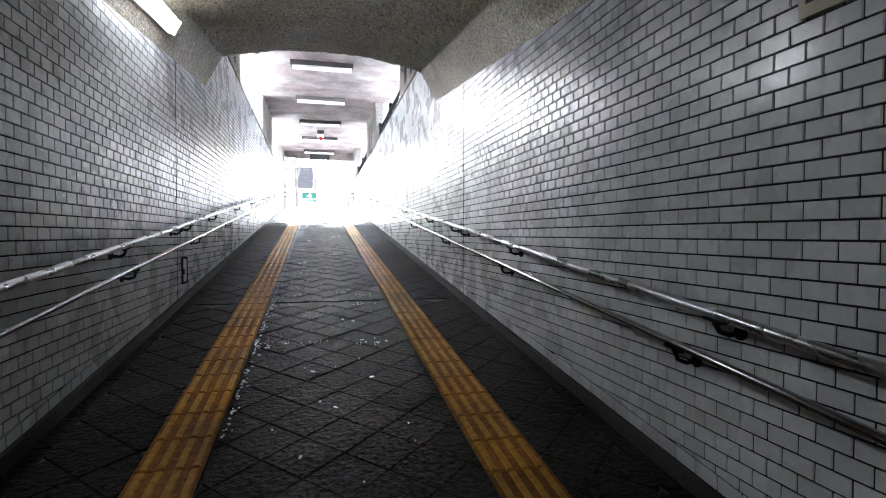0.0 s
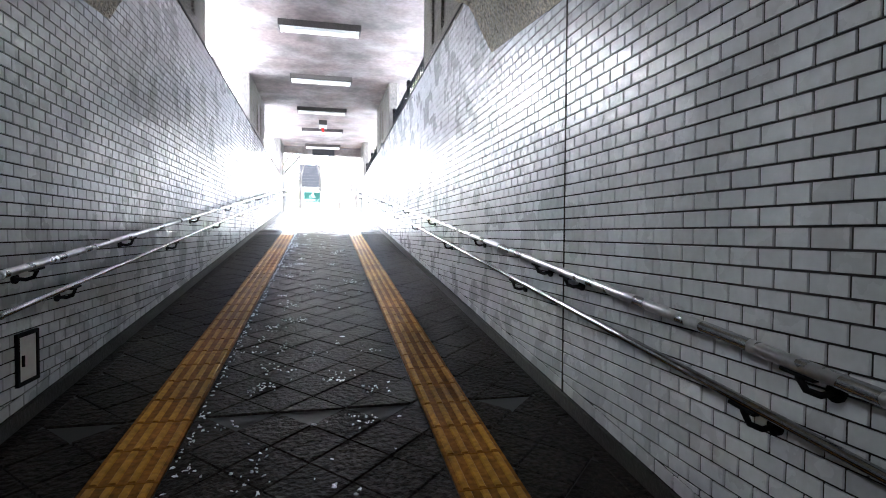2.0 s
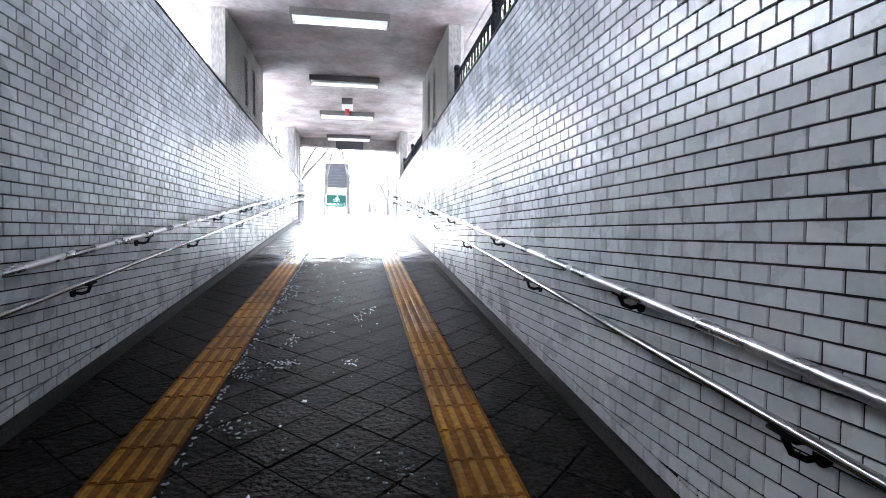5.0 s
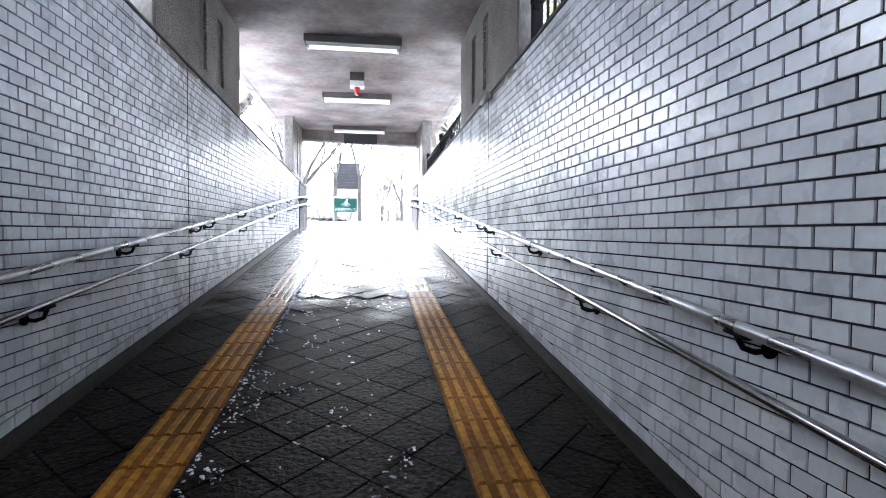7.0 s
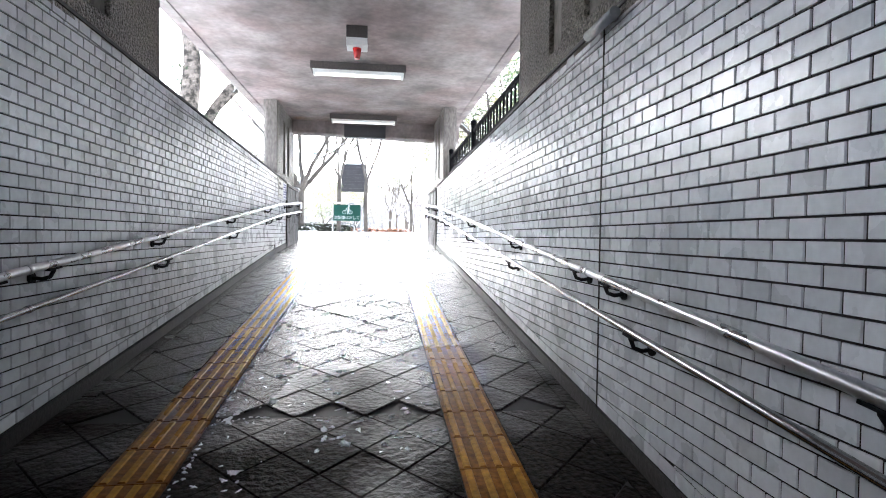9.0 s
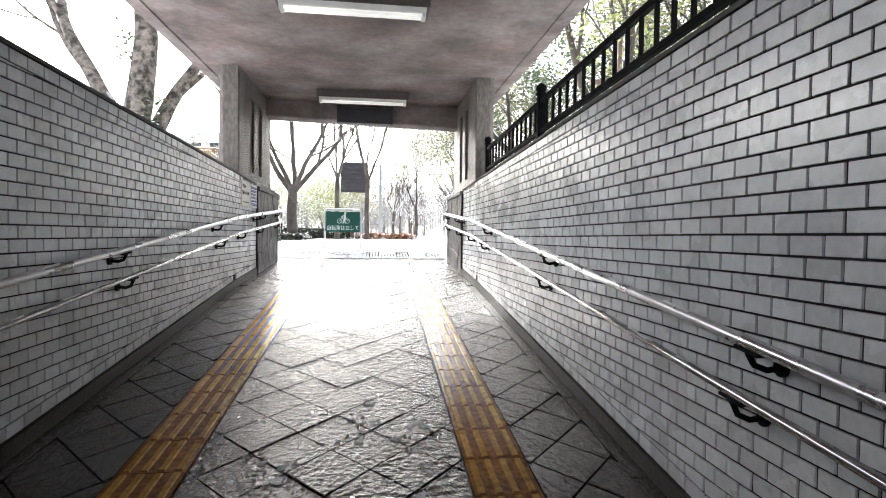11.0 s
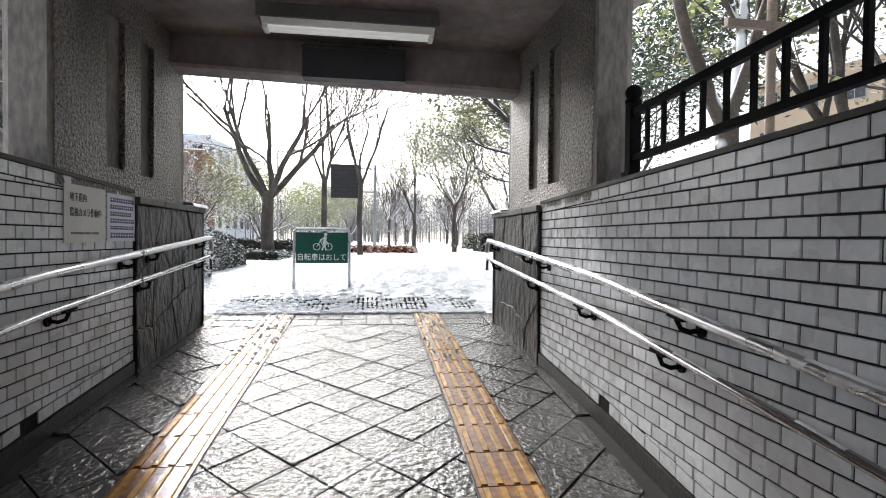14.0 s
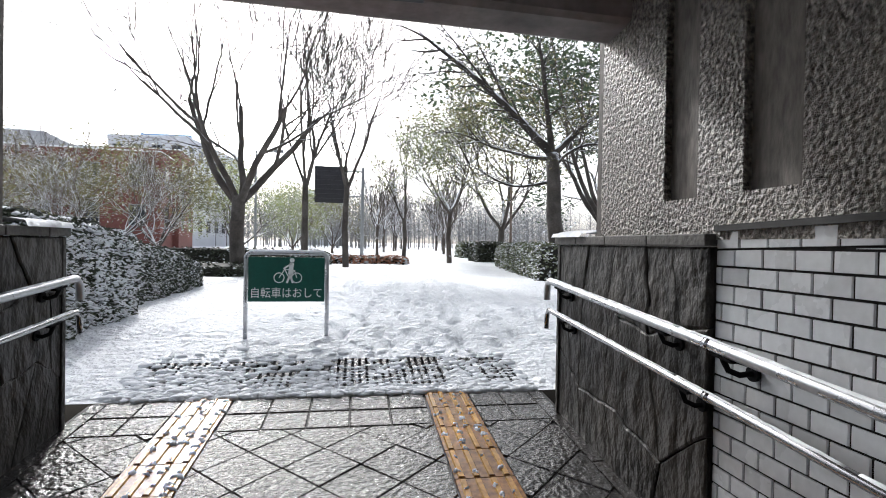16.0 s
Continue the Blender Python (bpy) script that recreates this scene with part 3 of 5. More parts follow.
# iron fence on the right wall
def iron_fence(posts):
    top = thing("iron_fence")
    x = HALF + 0.11
    tz = lambda y: top_z(1, y) + 0.022
    for y in posts:
        bm = bmesh.new()
        box(bm, x - 0.032, x + 0.032, y - 0.032, y + 0.032, tz(y) - 0.01, tz(y) + 0.43, 0.004)
        box(bm, x - 0.045, x + 0.045, y - 0.045, y + 0.045, tz(y) - 0.005, tz(y) + 0.05, 0.006)
        p = part("post", bm, BLACK, top)
        bm = bmesh.new()
        tube(bm, [(x, y, tz(y) + 0.43), (x, y, tz(y) + 0.45)], 0.045, seg=14)
        bmesh.ops.create_uvsphere(bm, u_segments=14, v_segments=9, radius=0.046, matrix=Matrix.Translation((x, y, tz(y) + 0.488)))
        part("finial", bm, BLACK, p)
    for a, b in zip(posts, posts[1:]):
        for h, r in ((0.12, 0.017), (0.375, 0.02)):
            bm = bmesh.new()
            m = Matrix.Translation((x, (a + b) / 2, (tz(a) + tz(b)) / 2 + h)) @ Matrix.Rotation(math.atan2(tz(b) - tz(a), b - a), 4, "X")
            box(bm, -0.02, 0.02, -(b - a) / 2 + 0.03, (b - a) / 2 - 0.03, -r, r, 0.003, m)
            part("rail", bm, BLACK, top)
        n = max(2, round((b - a) / 0.158))
        for i in range(1, n):
            y = a + (b - a) * i / n
            bm = bmesh.new()
            box(bm, x - 0.010, x + 0.010, y - 0.010, y + 0.010, tz(y) + 0.135, tz(y) + 0.36)
            part("baluster", bm, BLACK, top)
    return tagged(top, "black iron fence with ball-topped posts on the wall", "fence", group="fences on the wall")


iron_fence((16.02, 18.52, 20.68))
iron_fence((8.80, 10.75, 12.80))


# ---- exit: stone cladding, notices ----
def clad_wall(s, nm):
    """Low end wall faced with riven stones of uneven outline."""
    bm = bmesh.new()
    prism_x(bm, [(CLAD + 0.002, -0.1), (23.36, 0.05), (23.36, 1.285), (CLAD + 0.002, 1.285)], s * (HALF + 0.004), s * (HALF + 0.32))
    w = tagged(obj(nm, bm, KERB), "low end wall clad in dark riven stone slabs", "wall", kind="structure")
    rnd = random.Random(5 + s)
    cols = 4
    ys = [CLAD + 0.004 + (23.38 - CLAD) * i / cols for i in range(cols + 1)]
    # jittered grid of corners, so that joints wander
    rows_n = 3
    grid = {}
    for i in range(cols + 1):
        for j in range(rows_n + 1):
            dy = 0 if i in (0, cols) else rnd.uniform(-0.14, 0.14)
            dz = 0 if j in (0, rows_n) else rnd.uniform(-0.15, 0.15)
            y = ys[i] + dy
            zb = floor_z(y) - 0.02
            grid[i, j] = (y, zb + (1.285 - zb) * j / rows_n + dz)

    def crack(p, q):
        """The joint from p towards q, wandering like a break in the stone."""
        edge = abs(p[0] - q[0]) < 1e-6 or (p[1] > 1.28 and q[1] > 1.28) or min(p[1] - floor_z(p[0]), q[1] - floor_z(q[0])) < 0.0
        out = [p]
        for k in (1, 2, 3, 4):
            y, z = p[0] + (q[0] - p[0]) * k / 5, p[1] + (q[1] - p[1]) * k / 5
            if not edge:
                y += 0.035 * noise.noise((y * 9, z * 9, 1.0))
                z += 0.035 * noise.noise((y * 9, z * 9, 7.0))
            out.append((y, z))
        return out

    for i in range(cols):
        for j in range(rows_n):
            q = [grid[i, j], grid[i + 1, j], grid[i + 1, j + 1], grid[i, j + 1]]
            cells = [q]
            if rnd.random() < 0.3:
                t = rnd.uniform(0.35, 0.65)
                a = tuple(q[0][k] + (q[1][k] - q[0][k]) * t for k in (0, 1))
                b = tuple(q[3][k] + (q[2][k] - q[3][k]) * rnd.uniform(0.3, 0.7) for k in (0, 1))
                cells = [[q[0], a, b, q[3]], [a, q[1], q[2], b]]
            for c in cells:
                c = [e for u in range(len(c)) for e in crack(c[u], c[(u + 1) % len(c)])]
                cy, cz = sum(p[0] for p in c) / len(c), sum(p[1] for p in c) / len(c)
                pr = rnd.uniform(0.02, 0.03)
                bm = bmesh.new()
                x0, x1 = s * (HALF + 0.003), s * (HALF + 0.003 - pr)
                def ring(x, k, off):
                    out = []
                    for p in c:
                        L = math.hypot(p[0] - cy, p[1] - cz)
                        f = max(0.3, 1 - off / L)
                        out.append(bm.verts.new((x, cy + (p[0] - cy) * f, cz + (p[1] - cz) * f)))
                    return out
                base, rim, fr = ring(x0, 1, 0.002), ring(x0 + (x1 - x0) * 0.8, 1, 0.003), ring(x1, 1, 0.013)
                mid = bm.verts.new((x1 - s * rnd.uniform(-0.003, 0.006), cy, cz))
                k = len(c)
                for a_, b_ in ((base, rim), (rim, fr)):
                    for u in range(k):
                        bm.faces.new((a_[u], a_[(u + 1) % k], b_[(u + 1) % k], b_[u]))
                for u in range(k):
                    bm.faces.new((fr[u], fr[(u + 1) % k], mid))
                bmesh.ops.recalc_face_normals(bm, faces=bm.faces)
                part("stone", bm, STONE, w)
    # end face stone and coping with snow
    bm = bmesh.new()
    xa, xb = sorted((s * (HALF - 0.03), s * (HALF + 0.33)))
    box(bm, xa, xb, 23.362, 23.40, 0.1, 1.285, 0.006)
    part("end_stone", bm, STONE, w)
    bm = bmesh.new()
    xa, xb = sorted((s * (HALF - 0.045), s * (HALF + 0.345)))
    y = CLAD
    while y < 23.3:
        e = min(y + rnd.uniform(0.35, 0.5), 23.42)
        box(bm, xa, xb, y + 0.003, e - 0.003, 1.287, 1.335, 0.006)
        y = e
    part("coping_stone", bm, DRYCOPING, w, "grey coping stones")
    bm = bmesh.new()
    prev = None
    for i in range(19):
        y = 22.98 + 0.43 * i / 18
        hh = 0.035 + rnd.uniform(-0.008, 0.010)
        ring_ = [bm.verts.new((s * (HALF + 0.135) + 0.205 * c + rnd.uniform(-0.006, 0.006), y, 1.333 + hh * k)) for c, k in ((-1, 0), (-0.93, 0.7), (-0.5, 1), (0, 1.1), (0.5, 1), (0.93, 0.7), (1, 0))]
        if prev:
            for k in range(6):
                f = bm.faces.new((prev[k], prev[k + 1], ring_[k + 1], ring_[k]))
                f.smooth = True
        prev = ring_
    bmesh.ops.recalc_face_normals(bm, faces=bm.faces)
    part("snow_cap", bm, SNOW, w, "cushion of snow on the coping")


clad_wall(-1, "clad_wall_west")
clad_wall(1, "clad_wall_east")


def words(body, size, mat_, parent, m, align="CENTER", width=None):
    """Lettering as a flat mesh."""
    cu = bpy.data.curves.new("lettering", "FONT")
    cu.body, cu.size, cu.align_x, cu.extrude = body, size, align, 0.0008
    ob = new("lettering_curve", cu)
    me = bpy.data.meshes.new_from_object(ob.evaluated_get(bpy.context.evaluated_depsgraph_get()))
    bpy.data.objects.remove(ob)
    me.materials.clear()
    me.materials.append(mat_)
    if width:
        xs = [v.co.x for v in me.vertices]
        k = width / max(1e-6, max(xs) - min(xs))
        me.transform(Matrix.Diagonal((k, 1, 1, 1)))
    o = new("lettering", me)
    o.parent = parent
    o.matrix_local = m
    return o


# two notices on the left wall, beside the stone cladding
def notice(y0, y1, z0, z1, face, ink, lines, label):
    top = thing("wall_notice", Matrix.Translation((-HALF + 0.002, (y0 + y1) / 2, (z0 + z1) / 2)) @ pose(0, 0, 0, 90, 0, 90))
    w, h = (y1 - y0) / 2, (z1 - z0) / 2
    bm = bmesh.new()
    box(bm, -w, w, -h, h, 0.0, 0.006, 0.001)
    part("plate", bm, face, top)
    for kind_, x0, x1, y, hh in lines:
        if kind_ == "bar":
            bm = bmesh.new()
            x = x0
            rnd = random.Random(int(y * 1000))
            while x < x1:
                e = min(x1, x + hh * rnd.uniform(0.7, 1.0))
                box(bm, x, e, y - hh / 2, y - hh / 8, 0.006, 0.0068)
                box(bm, x + hh * 0.1, e, y + hh / 8, y + hh / 2, 0.006, 0.0068)
                box(bm, x + hh * 0.25, x + hh * 0.45, y - hh / 2, y + hh / 2, 0.006, 0.0072)
                x = e + hh * 0.22
            part("lettering", bm, ink, top)
        else:
            words(kind_, hh, ink, top, Matrix.Translation(((x0 + x1) / 2, y, 0.007)), width=x1 - x0)
    return tagged(top, label, "sign", group="notices beside the exit")


notice(21.04, 21.49, 1.015, 1.345, PAPER, INK, [("地下道内", -0.17, 0.0, 0.075, 0.055), ("監視カメラ作動中", -0.17, 0.17, -0.01, 0.055), ("bar", -0.16, 0.14, -0.11, 0.012)], "white notice board with black writing on the tiled wall")
notice(21.51, 21.93, 1.02, 1.33, PAPER2, INKBLUE, [("bar", -0.17, 0.16, 0.115, 0.028), ("bar", -0.17, 0.15, 0.07, 0.028), ("bar", -0.17, 0.13, 0.025, 0.028), ("bar", -0.17, 0.17, -0.02, 0.028), ("bar", -0.17, 0.16, -0.065, 0.024), ("bar", -0.17, 0.17, -0.115, 0.034)], "bluish notice board with dense dark blue writing")

# ---- outdoors: snow-covered ground with the ramp cut into it ----
def ground_z(x, y):
    base = 0.215 + 0.19 * min(1.0, max(0.0, (y - END) / 1.7)) if y > END else 0.215
    return base


def trodden():
    """Footprints and cycle tracks: (x, y, half width, half length, turn, depth)."""
    rnd = random.Random(17)
    out = []
    for lane, n in ((-0.6, 20), (-0.1, 30), (0.25, 34), (0.6, 36), (0.9, 34), (1.2, 30), (1.7, 20), (2.3, 12)):
        x, y = lane, END + 0.9
        for k in range(n):
            y += rnd.uniform(0.28, 0.40)
            x += rnd.gauss(0, 0.05) + 0.035
            out.append((x + (0.09 if k % 2 else -0.09), y, 0.055, 0.14, rnd.gauss(-0.1, 0.2), rnd.uniform(0.045, 0.08)))
    return out


PRINTS = trodden()


def snow_relief(x, y):
    z = 0.030 * noise.noise((x * 1.3, y * 1.3, 0)) + 0.024 * noise.noise((x * 4, y * 4, 3)) + 0.018 * noise.noise((x * 9, y * 9, 5))
    for px, py, w, l_, t, d in PRINTS:
        if abs(px - x) < 0.2 and abs(py - y) < 0.25:
            c, s_ = math.cos(t), math.sin(t)
            u, v = (x - px) * c + (y - py) * s_, -(x - px) * s_ + (y - py) * c
            q = (u / w) ** 2 + (v / l_) ** 2
            z += -d * max(0.0, 1 - q) + 0.012 * math.exp(-((q - 1.4) * 2.2) ** 2)
    for ox, amp, k in ((0.9, 0.5, 0.33), (2.15, 0.25, 0.22)):
        line = ox + amp * math.sin((y - END) * k) + 0.06 * (y - END)
        z -= 0.028 * math.exp(-((x - line) / 0.035) ** 2)
    return z


bm = bmesh.new()
xs = [-900, -120, -40, -20, -12, -8, -6, -5, -4.4, -3.9, -3.4, -3.0, -2.7, -2.4, -2.1, -1.81] + [-1.76 + 0.055 * i for i in range(65)] + [1.81 + 0.09 * i for i in range(26)] + [4.4, 5, 6, 8, 12, 20, 40, 120, 900]
ys = [-900, -100, -30, -10, 0, 8, 14, 18, 21, 23, END] + [END + 0.06 * i for i in range(1, 80)] + [28.6 + 0.1 * i for i in range(46)] + [33.3, 33.7, 34.2, 35, 36, 38, 40, 43, 46, 54, 66, 85, 120, 200, 400, 1500]
gv = {}
for i, x in enumerate(xs):
    for j, y in enumerate(ys):
        z = ground_z(x, y)
        if END + 0.05 < y < 60 and abs(x) < 30:
            z += snow_relief(x, y) * (0.45 if y < END + 0.85 and abs(x) < 1.6 else 1.0)
        if END + 0.05 < y < END + 0.78 and abs(x) < 1.5:
            z -= 0.004
        gv[i, j] = bm.verts.new((x, y, z))
for i in range(len(xs) - 1):
    for j in range(len(ys) - 1):
        if xs[i] > -1.82 and xs[i + 1] < 1.82 and -10.5 < ys[j] and ys[j + 1] <= END + 1e-6:
            continue
        f = bm.faces.new((gv[i, j], gv[i + 1, j], gv[i + 1, j + 1], gv[i, j + 1]))
        f.smooth = True
for v in [v for v in bm.verts if not v.link_faces]:
    bm.verts.remove(v)
tagged(obj("ground", bm, GROUNDSNOW), "snow-covered plaza with trodden footprints", "ground", kind="structure")

# paved threshold with studded warning blocks half under the snow
bm = bmesh.new()
rnd = random.Random(11)
for k in range(10):
    for j in range(2):
        x0, y0 = -1.42 + 0.284 * k, END + 0.14 + 0.30 * j
        bare = rnd.random() < (0.35 if x0 < -0.1 else 0.75) - 0.2 * j
        m = Matrix.Translation((x0 + 0.14, y0 + 0.15, ground_z(0, y0 + 0.15) + (0.004 if bare else -0.008))) @ Matrix.Rotation(math.atan(0.1118), 4, "X")
        box(bm, -0.138, 0.138, -0.147, 0.147, -0.03, 0.012, 0.0, m)
        for a in range(5):
            for b in range(5):
                r = bmesh.ops.create_cone(bm, segments=8, radius1=0.016, radius2=0.011, depth=0.02, matrix=m @ Matrix.Translation((-0.11 + 0.055 * a, -0.12 + 0.058 * b, 0.012)))
tagged(obj("warning_studs", bm, PAVING), "studded dark warning blocks at the head of the ramp", "paving", kind="stuff")
bm = bmesh.new()
for k in range(2600):
    x, y = rnd.uniform(-1.45, 1.45), END + abs(rnd.gauss(0.1, 0.33))
    if y > END + 1.2:
        continue
    s = rnd.uniform(0.012, 0.045)
    bmesh.ops.create_icosphere(bm, subdivisions=1, radius=s, matrix=Matrix.Translation((x, y, (ground_z(x, y) if y > END else floor_z(y)) + s * 0.15)) @ Matrix.Diagonal((rnd.uniform(0.8, 1.8), rnd.uniform(0.6, 1.1), rnd.uniform(0.35, 0.6), 1)))
for f in bm.faces:
    f.smooth = True
tagged(obj("snow_crumbs", bm, SNOW), "crumbs of trodden snow at the threshold", "snow", kind="stuff")


# sign asking cyclists to push
def push_sign():
    x0, x1, y, zb, zt = -0.855, -0.115, 25.2, 0.38, 1.165
    top = thing("pedestrian_sign", pose((x0 + x1) / 2, y, zb))
    w, h = (x1 - x0) / 2, zt - zb
    bm = bmesh.new()
    r = 0.05
    arc = [(-w + r - r * math.cos(a), 0, h - r + r * math.sin(a)) for a in (radians(15 * k) for k in range(7))]
    tube(bm, [(-w, 0, -0.1), (-w, 0, h * 0.5)] + arc + [(-p[0], 0, p[2]) for p in arc[::-1]] + [(w, 0, h * 0.5), (w, 0, -0.1)], 0.019, seg=10)
    part("hoop", bm, STEEL, top, "steel tube hoop")
    bm = bmesh.new()
    pz0, pz1 = h - 0.455, h - 0.035
    box(bm, -w + 0.022, w - 0.022, -0.008, 0.008, pz0, pz1, 0.003)
    panel = part("panel", bm, GREEN, top, "dark green panel")
    words("自転車はおして", 0.105, SIGNWHITE, panel, Matrix.Translation((0, -0.0095, pz0 + 0.045)) @ Matrix.Rotation(radians(90), 4, "X"), width=0.64)
    # pictogram: cyclist pushing a bicycle
    def ring_(cx, cz, rad, t):
        b = bmesh.new()
        n = 24
        o = [b.verts.new((cx + rad * math.cos(2 * math.pi * k / n), -0.0095, cz + rad * math.sin(2 * math.pi * k / n))) for k in range(n)]
        i = [b.verts.new((cx + (rad - t) * math.cos(2 * math.pi * k / n), -0.0095, cz + (rad - t) * math.sin(2 * math.pi * k / n))) for k in range(n)]
        for k in range(n):
            b.faces.new((o[k], o[(k + 1) % n], i[(k + 1) % n], i[k]))
        part("pictogram", b, SIGNWHITE, panel)

    def bar(ax, az, bx, bz, t):
        b = bmesh.new()
        d = Vector((bx - ax, 0, bz - az))
        nrm = Vector((-d.z, 0, d.x)).normalized() * t / 2
        q = [Vector((ax, -0.0095, az)) + nrm, Vector((bx, -0.0095, bz)) + nrm, Vector((bx, -0.0095, bz)) - nrm, Vector((ax, -0.0095, az)) - nrm]
        b.faces.new([b.verts.new(p) for p in q])
        part("pictogram", b, SIGNWHITE, panel)
    c = pz0 + 0.225
    ring_(-0.07, c, 0.05, 0.009)
    ring_(0.09, c, 0.05, 0.009)
    for seg in ((-0.07, c, -0.02, c + 0.08, 0.009), (-0.02, c + 0.08, 0.07, c + 0.07, 0.009), (0.07, c + 0.07, 0.09, c, 0.009), (-0.02, c + 0.08, 0.02, c, 0.009), (0.02, c, 0.07, c + 0.07, 0.009),
                (0.045, c + 0.14, 0.03, c + 0.03, 0.04), (0.03, c + 0.03, 0.055, c - 0.05, 0.02), (0.03, c + 0.03, 0.0, c - 0.05, 0.02), (0.045, c + 0.135, -0.03, c + 0.085, 0.016)):
        bar(*seg)
    b = bmesh.new()
    bmesh.ops.create_circle(b, cap_ends=True, segments=16, radius=0.022, matrix=Matrix.Translation((0.047, -0.0095, c + 0.165)) @ Matrix.Rotation(radians(90), 4, "X"))
    part("pictogram", b, SIGNWHITE, panel)
    bm = bmesh.new()
    tube(bm, [(-w + 0.03, 0, h + 0.016), (0, 0.002, h + 0.02), (w - 0.03, 0, h + 0.016)], 0.014, seg=8)
    part("snow_cap", bm, SNOW, top, "strip of snow on top")
    return tagged(top, "dark green pedestrian sign on a steel hoop standing in snow", "sign")


push_sign()


# ---- trees ----
def limbs(bm, rnd, start, direction, length, radius, depth, spread, lift, tips, seg=6, droop=0.0, twig=0.006):
    """Grows one limb as a bent tapering tube, and its side limbs from it."""
    n = max(3, int(4 + depth))
    pts, d, p = [Vector(start)], Vector(direction).normalized(), Vector(start)
    for i in range(n):
        d = (d + Vector((rnd.uniform(-1, 1), rnd.uniform(-1, 1), rnd.uniform(-0.6, 0.8) * 0.8 + lift)) * 0.17 - Vector((0, 0, droop))).normalized()
        p = p + d * length / n
        pts.append(p.copy())
    end = max(twig, radius * (0.55 if depth > 0 else 0.3))
    tube(bm, pts, radius, end, seg=max(4, seg), caps=False)
    if depth <= 0:
        tips.append(pts[-1])
        return
    kids = rnd.choice((3, 4, 4)) if depth > 1 else rnd.choice((3, 4, 5))
    for k in range(kids):
        f = rnd.uniform(0.35, 1.0) if k else 1.0
        i = min(n, max(1, round(f * n)))
        a = rnd.uniform(0, 2 * math.pi)
        base = (pts[i] - pts[i - 1]).normalized()
        o = base.orthogonal().normalized()
        o = Matrix.Rotation(a, 3, base) @ o
        nd = (base + o * spread * rnd.uniform(0.6, 1.2) * (0.5 if k == 0 else 1)).normalized()
        r = (radius + (end - radius) * i / n) * rnd.uniform(0.5, 0.72)
        limbs(bm, rnd, pts[i], nd, length * rnd.uniform(0.6, 0.8), max(twig, r), depth - 1, spread, lift, tips, max(4, seg - 1), droop, twig)


def leaf_cloud(centres, rnd, per, size, spread):
    """Small leaf blades scattered in clumps round the given places."""
    v, f = [], []
    for c in centres:
        for _ in range(per):
            p = Vector((rnd.gauss(0, spread), rnd.gauss(0, spread), rnd.gauss(0, spread * 0.7))) + c
            a, b = Vector((rnd.uniform(-1, 1), rnd.uniform(-1, 1), rnd.uniform(-0.5, 0.5))).normalized(), None
            b = a.cross(Vector((rnd.uniform(-1, 1), rnd.uniform(-1, 1), rnd.uniform(0.2, 1)))).normalized()
            s = size * rnd.uniform(0.6, 1.3)
            i = len(v)
            v += [p - a * s, p + b * s * 0.45, p + a * s, p - b * s * 0.45]
            f.append((i, i + 1, i + 2, i + 3))
    return v, f


def tree(name, x, y, height, trunk_r, fork, seed, label, bark=None, leaf=None, depth=4, spread=0.62, lift=0.25, stems=3, per=0, leaf_size=0.05, leaf_spread=0.3, lean=(0, 0), droop=0.0, reach=None, group="", twig=0.006):
    rnd = random.Random(seed)
    z = ground_z(x, y) - 0.1
    top = thing(name, pose(x, y, z))
    bm = bmesh.new()
    tips = []
    p0, p1 = Vector((0, 0, 0)), Vector((lean[0], lean[1], fork))
    mid = (p0 + p1) / 2 + Vector((rnd.uniform(-0.08, 0.08), rnd.uniform(-0.08, 0.08), 0))
    tube(bm, [p0 - Vector((0, 0, 0.1)), p0 + (mid - p0) * 0.25, mid, p1], trunk_r * 1.12, trunk_r * 0.85, seg=12, caps=False)
    part("trunk", bm, bark or BARK, top)
    bm = bmesh.new()
    L = reach or (height - fork) * 0.52
    for k in range(stems):
        a = 2 * math.pi * (k + rnd.uniform(-0.2, 0.2)) / stems + seed
        d = Vector((math.cos(a) * spread, math.sin(a) * spread, 1.0))
        limbs(bm, rnd, p1 - Vector((0, 0, trunk_r * 0.9 + 0.15 * k / max(1, stems))), d, L * rnd.uniform(0.85, 1.1), trunk_r * rnd.uniform(0.45, 0.62), depth - 1, spread, lift, tips, 7, droop, twig)
    part("branchwork", bm, bark or BARK, top)
    if per:
        v, f = leaf_cloud(tips, rnd, per, leaf_size, leaf_spread)
        raw("crown", v, f, leaf or LEAF, top)
    return tagged(top, label, "tree", group=group)


